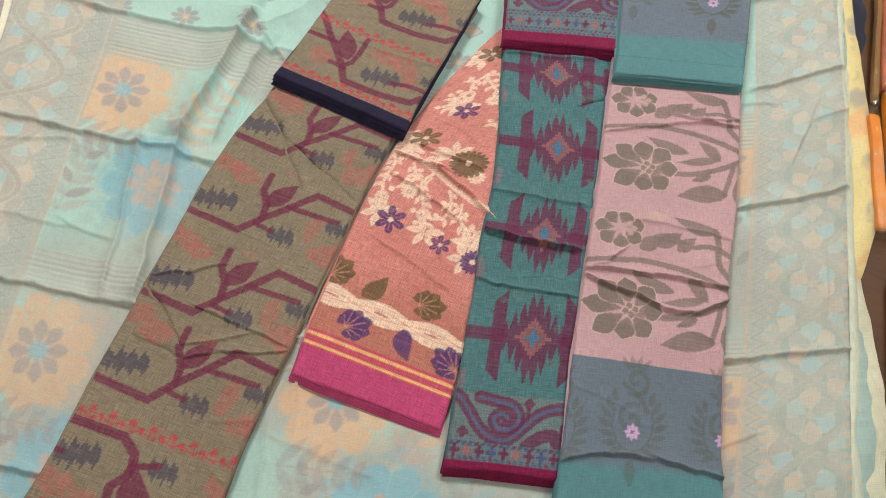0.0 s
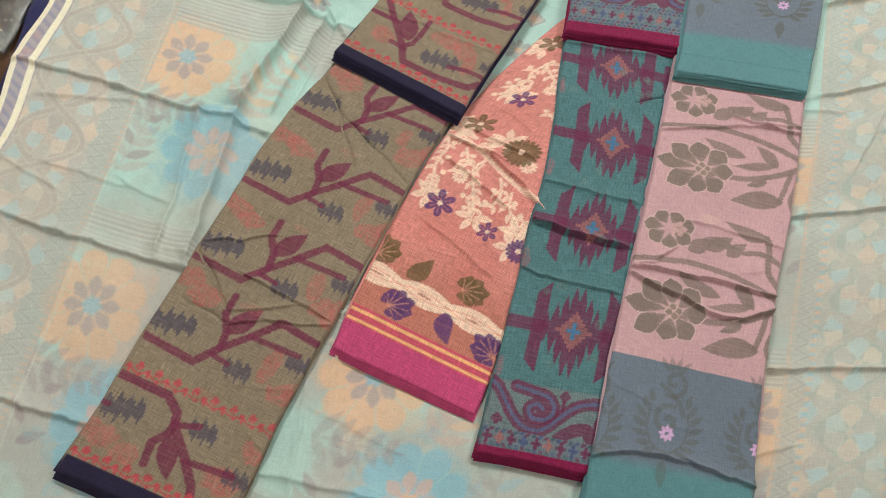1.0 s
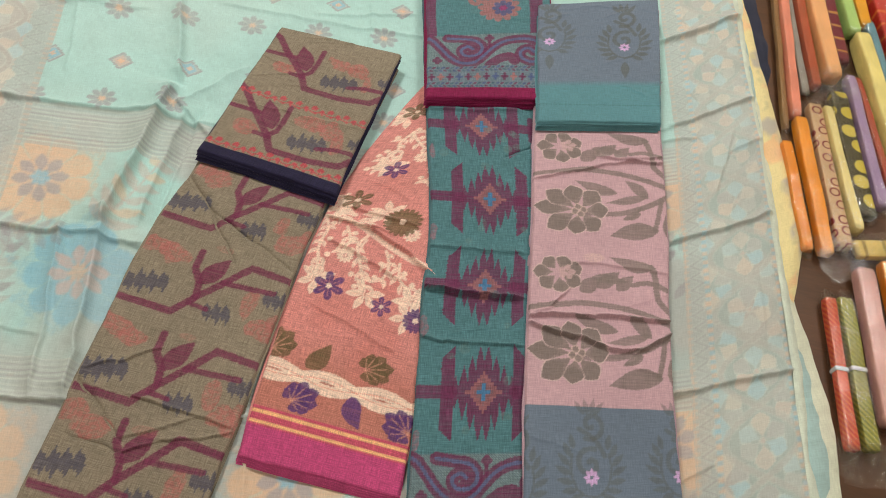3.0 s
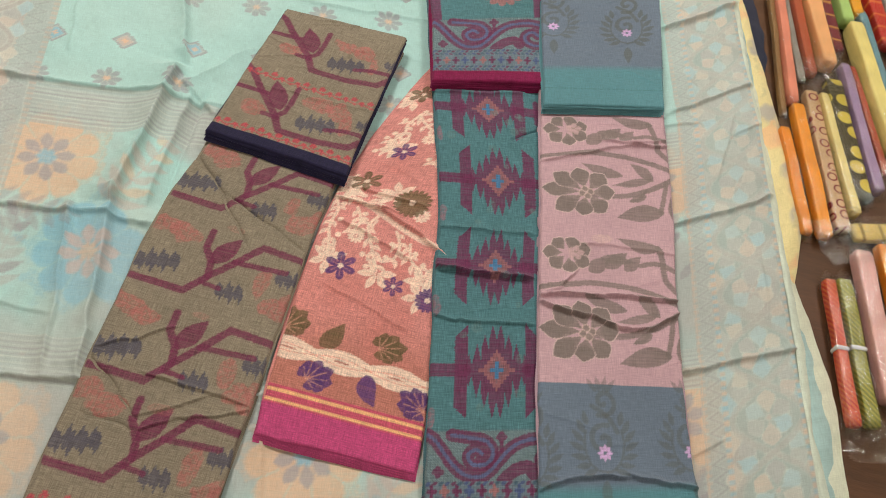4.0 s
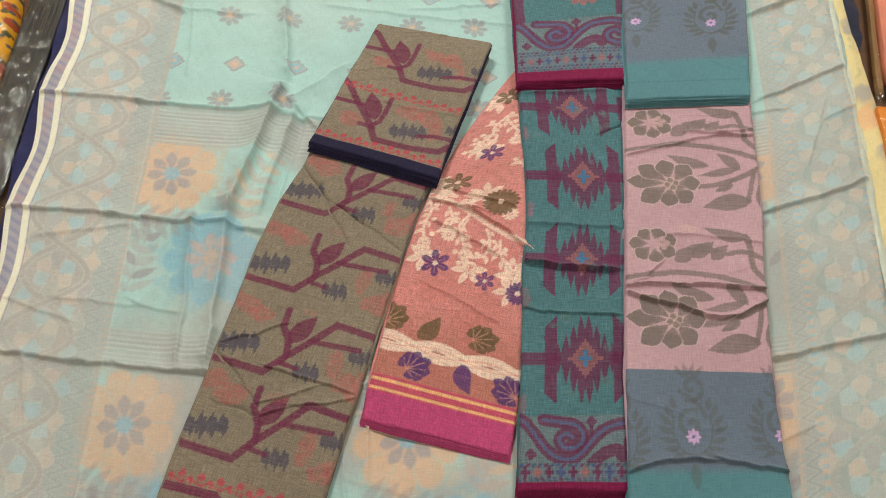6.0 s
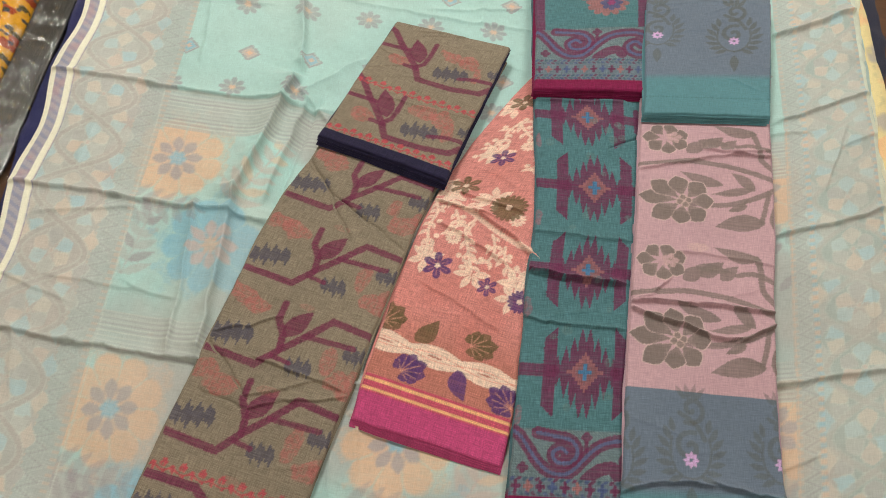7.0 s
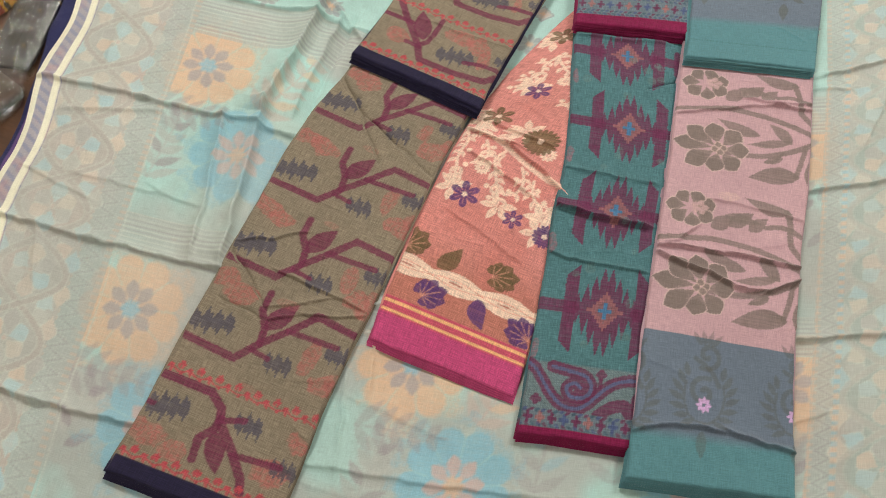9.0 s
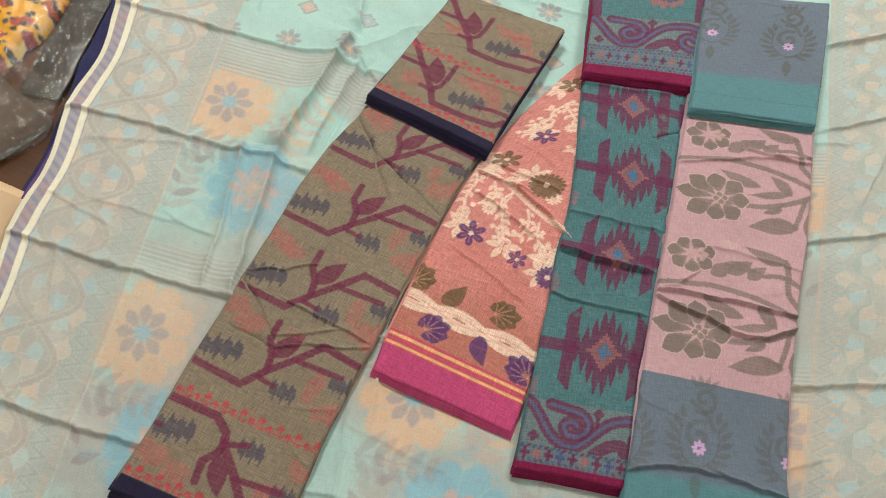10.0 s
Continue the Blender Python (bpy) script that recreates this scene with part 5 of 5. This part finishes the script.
C = lin
NONE = (0, 0, 0)
ROLLS = [
    # far row
    ("tan saree slab in a clear film bag", 0.633, 1.40, 0.642, 0.921, 0.011, C(140, 104, 62), NONE, "plain", -0.010, False),
    ("salmon saree slab in a clear film bag", 0.644, 1.40, 0.657, 0.950, 0.018, C(232, 142, 118), NONE, "plain", 0.000, False),
    ("grey saree slab in a clear film bag", 0.652, 1.40, 0.682, 1.018, 0.016, C(150, 146, 140), NONE, "plain", -0.012, False),
    ("rust red saree slab with gold twill in film", 0.668, 1.40, 0.698, 1.033, 0.018, C(168, 62, 40), C(196, 120, 60), "twill", -0.002, False),
    ("peach saree slab in a clear film bag", 0.692, 1.40, 0.726, 1.058, 0.031, C(244, 180, 124), NONE, "plain", 0.010, False),
    ("maroon saree slab with gold bars in film", 0.722, 1.40, 0.750, 1.110, 0.027, C(116, 26, 46), C(204, 150, 70), "bars", 0.000, False),
    ("light green saree slab in film", 0.754, 1.42, 0.777, 1.195, 0.026, C(176, 210, 124), NONE, "plain", 0.006, False),
    ("amber saree slab in a clear film bag", 0.782, 1.44, 0.802, 1.225, 0.025, C(240, 168, 32), NONE, "plain", 0.002, False),
    ("red saree slab with orange motifs in film", 0.822, 1.42, 0.852, 1.158, 0.032, C(196, 44, 34), C(226, 130, 60), "bars", 0.004, False),
    ("pale grey saree slab in film", 0.860, 1.42, 0.888, 1.09, 0.025, C(176, 172, 170), NONE, "plain", 0.002, False),
    ("magenta saree slab in a clear film bag", 0.892, 1.42, 0.920, 1.05, 0.030, C(206, 20, 96), NONE, "plain", 0.004, False),
    # middle row
    ("orange saree slab in a clear film bag", 0.641, 0.889, 0.664, 0.683, 0.019, C(238, 142, 24), NONE, "plain", -0.008, False),
    ("bright orange saree slab in film", 0.664, 0.945, 0.690, 0.682, 0.024, C(246, 154, 30), NONE, "plain", -0.002, False),
    ("tan saree slab with maroon rings in film", 0.690, 0.985, 0.718, 0.700, 0.026, C(206, 170, 132), C(128, 24, 30), "rings", -0.003, False),
    ("cream gold saree slab in film", 0.709, 0.980, 0.739, 0.735, 0.017, C(232, 214, 146), NONE, "plain", 0.004, False),
    ("dark olive saree slab with gold discs in film", 0.735, 1.030, 0.760, 0.772, 0.034, C(70, 62, 30), C(206, 186, 70), "discs", -0.004, False),
    ("violet saree slab in a clear film bag", 0.759, 1.075, 0.786, 0.797, 0.020, C(164, 138, 178), NONE, "plain", 0.000, False),
    ("crimson saree slab with gold twill in film", 0.774, 1.077, 0.804, 0.840, 0.014, C(160, 36, 46), C(200, 130, 60), "twill", -0.003, False),
    ("pale yellow saree slab in film", 0.786, 1.185, 0.822, 0.890, 0.030, C(244, 226, 144), NONE, "plain", 0.012, False),
    ("steel blue saree slab in film", 0.808, 1.235, 0.845, 0.920, 0.018, C(106, 150, 166), NONE, "plain", 0.002, False),
    ("folded cream brocade saree slab in film", 0.738, 0.706, 0.93, 0.760, 0.034, C(232, 204, 120), C(150, 120, 50), "bars", -0.008, False),
    # near row
    ("red brocade saree slab tied with a band", 0.689, 0.604, 0.703, 0.386, 0.018, C(200, 50, 36), C(234, 140, 60), "twill", -0.006, True),
    ("olive green brocade saree slab tied with a band", 0.712, 0.611, 0.728, 0.391, 0.023, C(120, 126, 36), C(200, 188, 80), "twill", -0.006, True),
    ("pink saree slab in a clear film bag", 0.742, 0.665, 0.757, 0.430, 0.031, C(226, 172, 168), NONE, "plain", 0.002, False),
    ("orange saree slab in a clear film bag", 0.782, 0.690, 0.796, 0.44, 0.027, C(246, 146, 26), NONE, "plain", -0.002, False),
    ("scarlet saree slab in film", 0.814, 0.70, 0.828, 0.47, 0.028, C(206, 36, 50), NONE, "plain", -0.002, False),
]
for label, x0, y0, x1, y1, wd, c1, c2, style, top, tie in ROLLS:
    packed_saree(label, x0, y0, x1, y1, 0.88 * wd, c1, c2, style, top - 0.003, tie)

# wrapped bundles on the other side


def printed_cotton():
    """Yellow cotton with red and dark green sprigs of two sizes."""
    m, t, p = node_material("yellow_printed_cotton")
    tc = t.nodes.new("ShaderNodeTexCoord")
    grain = noise_node(t, tc, "Object", 60.0, 4.0)
    rgb = t.nodes.new("ShaderNodeRGB")
    rgb.outputs[0].default_value = (*lin(236, 172, 16), 1)
    c = multiply(t, rgb, 0, ramp(t, grain, 0, 0.3, 0.7, 0.85, 1.1), 0)
    for scale, reach, colour, shift in ((30.0, 0.30, lin(168, 44, 26), 0.0), (42.0, 0.24, lin(44, 58, 36), 0.37), (55.0, 0.20, lin(62, 76, 84), 0.71)):
        mp = t.nodes.new("ShaderNodeMapping")
        mp.inputs["Location"].default_value = (shift, shift * 2, 0)
        link(t, tc, "Object", mp, "Vector")
        vo = t.nodes.new("ShaderNodeTexVoronoi")
        vo.voronoi_dimensions = "2D"
        vo.inputs["Scale"].default_value = scale
        link(t, mp, 0, vo, "Vector")
        ragged = noise_node(t, tc, "Object", 160.0, 2.0)
        add = t.nodes.new("ShaderNodeMath")
        add.operation = "MULTIPLY_ADD"
        add.inputs[1].default_value = 0.30
        link(t, ragged, 0, add, 0)
        link(t, vo, 0, add, 2)
        mx = t.nodes.new("ShaderNodeMix")
        mx.data_type = "RGBA"
        mx.inputs[7].default_value = (*colour, 1)
        link(t, c, 2, mx, 6)
        link(t, ramp(t, add, 0, reach + 0.15, reach + 0.11, 0, 0.9), 0, mx, 0)
        c = mx
    link(t, c, 2, p, "Base Color")
    p.inputs["Roughness"].default_value = 0.8
    return m


def pleated_bundle():
    """A gathered yellow printed saree, its pleats running out to a rounded end, in a loose film bag."""
    bag = tagged(new("packed_saree"), "yellow printed saree gathered in pleats in clear film", "saree", "packed sarees in film")
    bag.matrix_world = pose(-0.835, 0.60, FLOOR + 0.003, 0, 0, 16)
    cloth = printed_cotton()
    nu, nv = 90, 120
    U, V = np.meshgrid(np.linspace(-1, 1, nu), np.linspace(-1, 1, nv))
    r = np.maximum(np.abs(U), np.abs(V)) ** 6
    round_off = np.sqrt(np.clip(1 - 0.5 * (U ** 2) * (V ** 2), 0, 1))
    pleat = np.sin(34 * (V + 0.45 * U ** 2 + 0.06 * fbm(U, V, 3, 5))) * (0.6 + 0.4 * fbm(U, V, 2, 6))
    X = 0.108 * U * round_off * (1 + 0.012 * pleat)
    Y = 0.255 * V * round_off
    Z = 0.036 * np.clip(1 - r, 0, 1) ** 0.5 + 0.0045 * pleat * (1 - r) + 0.004 * fbm(U, V, 3, 9) * (1 - r)
    dye = np.ones(U.shape + (3,))
    cl = link_mesh("cloth", grid_mesh("cloth", X, Y, Z, X, Y, dye), cloth)
    cl.parent = bag
    film = link_mesh("film_bag", grid_mesh("film_bag", X * 1.03, Y * 1.03, Z + 0.003 + 0.003 * np.abs(fbm(U, V, 7, 14)) * (1 - r), X, Y, dye), FILM, None, "crinkled clear film bag")
    film.parent = bag


pleated_bundle()
packed_saree("black saree with small gold motifs in film", -0.752, 0.84, -0.634, 0.375, 0.060, C(16, 16, 18), C(120, 100, 40), "sprigs", -0.014)
# added slab: its dark brown stands in for shadowed floor under film
packed_saree("added dark brown slab in film, coloured like the shadowed floor", -0.82, 0.36, -0.60, 0.30, 0.10, C(72, 50, 34), C(56, 38, 26), "twill", -0.012)
cushion = box_bm(-1.0, -0.505, -0.4, 0.232, FLOOR + 0.001, -0.018, 0.012)
tagged(part("seat_cushion", cushion, BEIGE, None, "", True), "plain beige cotton cushion beside the mattress", "cushion")

# loose wrapping film over the ends of the packed rows
def film_sheet(x, y, sx, sy, turn, z, seed):
    bm = bmesh.new()
    n, m = 34, 26
    grid = []
    for j in range(m + 1):
        row = []
        for i in range(n + 1):
            u, v = i / n - 0.5, j / m - 0.5
            h = 0.006 * noise.noise(Vector((u * sx * 40 + seed, v * sy * 40, 0))) + 0.004 * noise.noise(Vector((u * sx * 110, v * sy * 110 + seed, 3)))
            rag = 1 + 0.10 * noise.noise(Vector((u * 5, v * 5, seed)))
            row.append(bm.verts.new((u * sx * rag, v * sy * rag, h)))
        grid.append(row)
    for j in range(m):
        for i in range(n):
            bm.faces.new((grid[j][i], grid[j][i + 1], grid[j + 1][i + 1], grid[j + 1][i]))
    ob = part("film_sheet", bm, FILM, None, "", True)
    ob.matrix_world = pose(x, y, z, 0, 0, turn)
    tagged(ob, "loose crinkled clear wrapping film over packed sarees", "wrapping film", "loose wrapping film")


film_sheet(0.745, 0.680, 0.17, 0.075, 20, 0.004, 3)
film_sheet(0.705, 1.010, 0.10, 0.080, 25, 0.012, 7)
film_sheet(0.752, 0.372, 0.15, 0.060, 5, -0.012, 9)
film_sheet(-0.69, 0.33, 0.16, 0.16, -20, -0.012, 12)
film_sheet(-0.705, 0.50, 0.05, 0.26, 15, 0.004, 15)
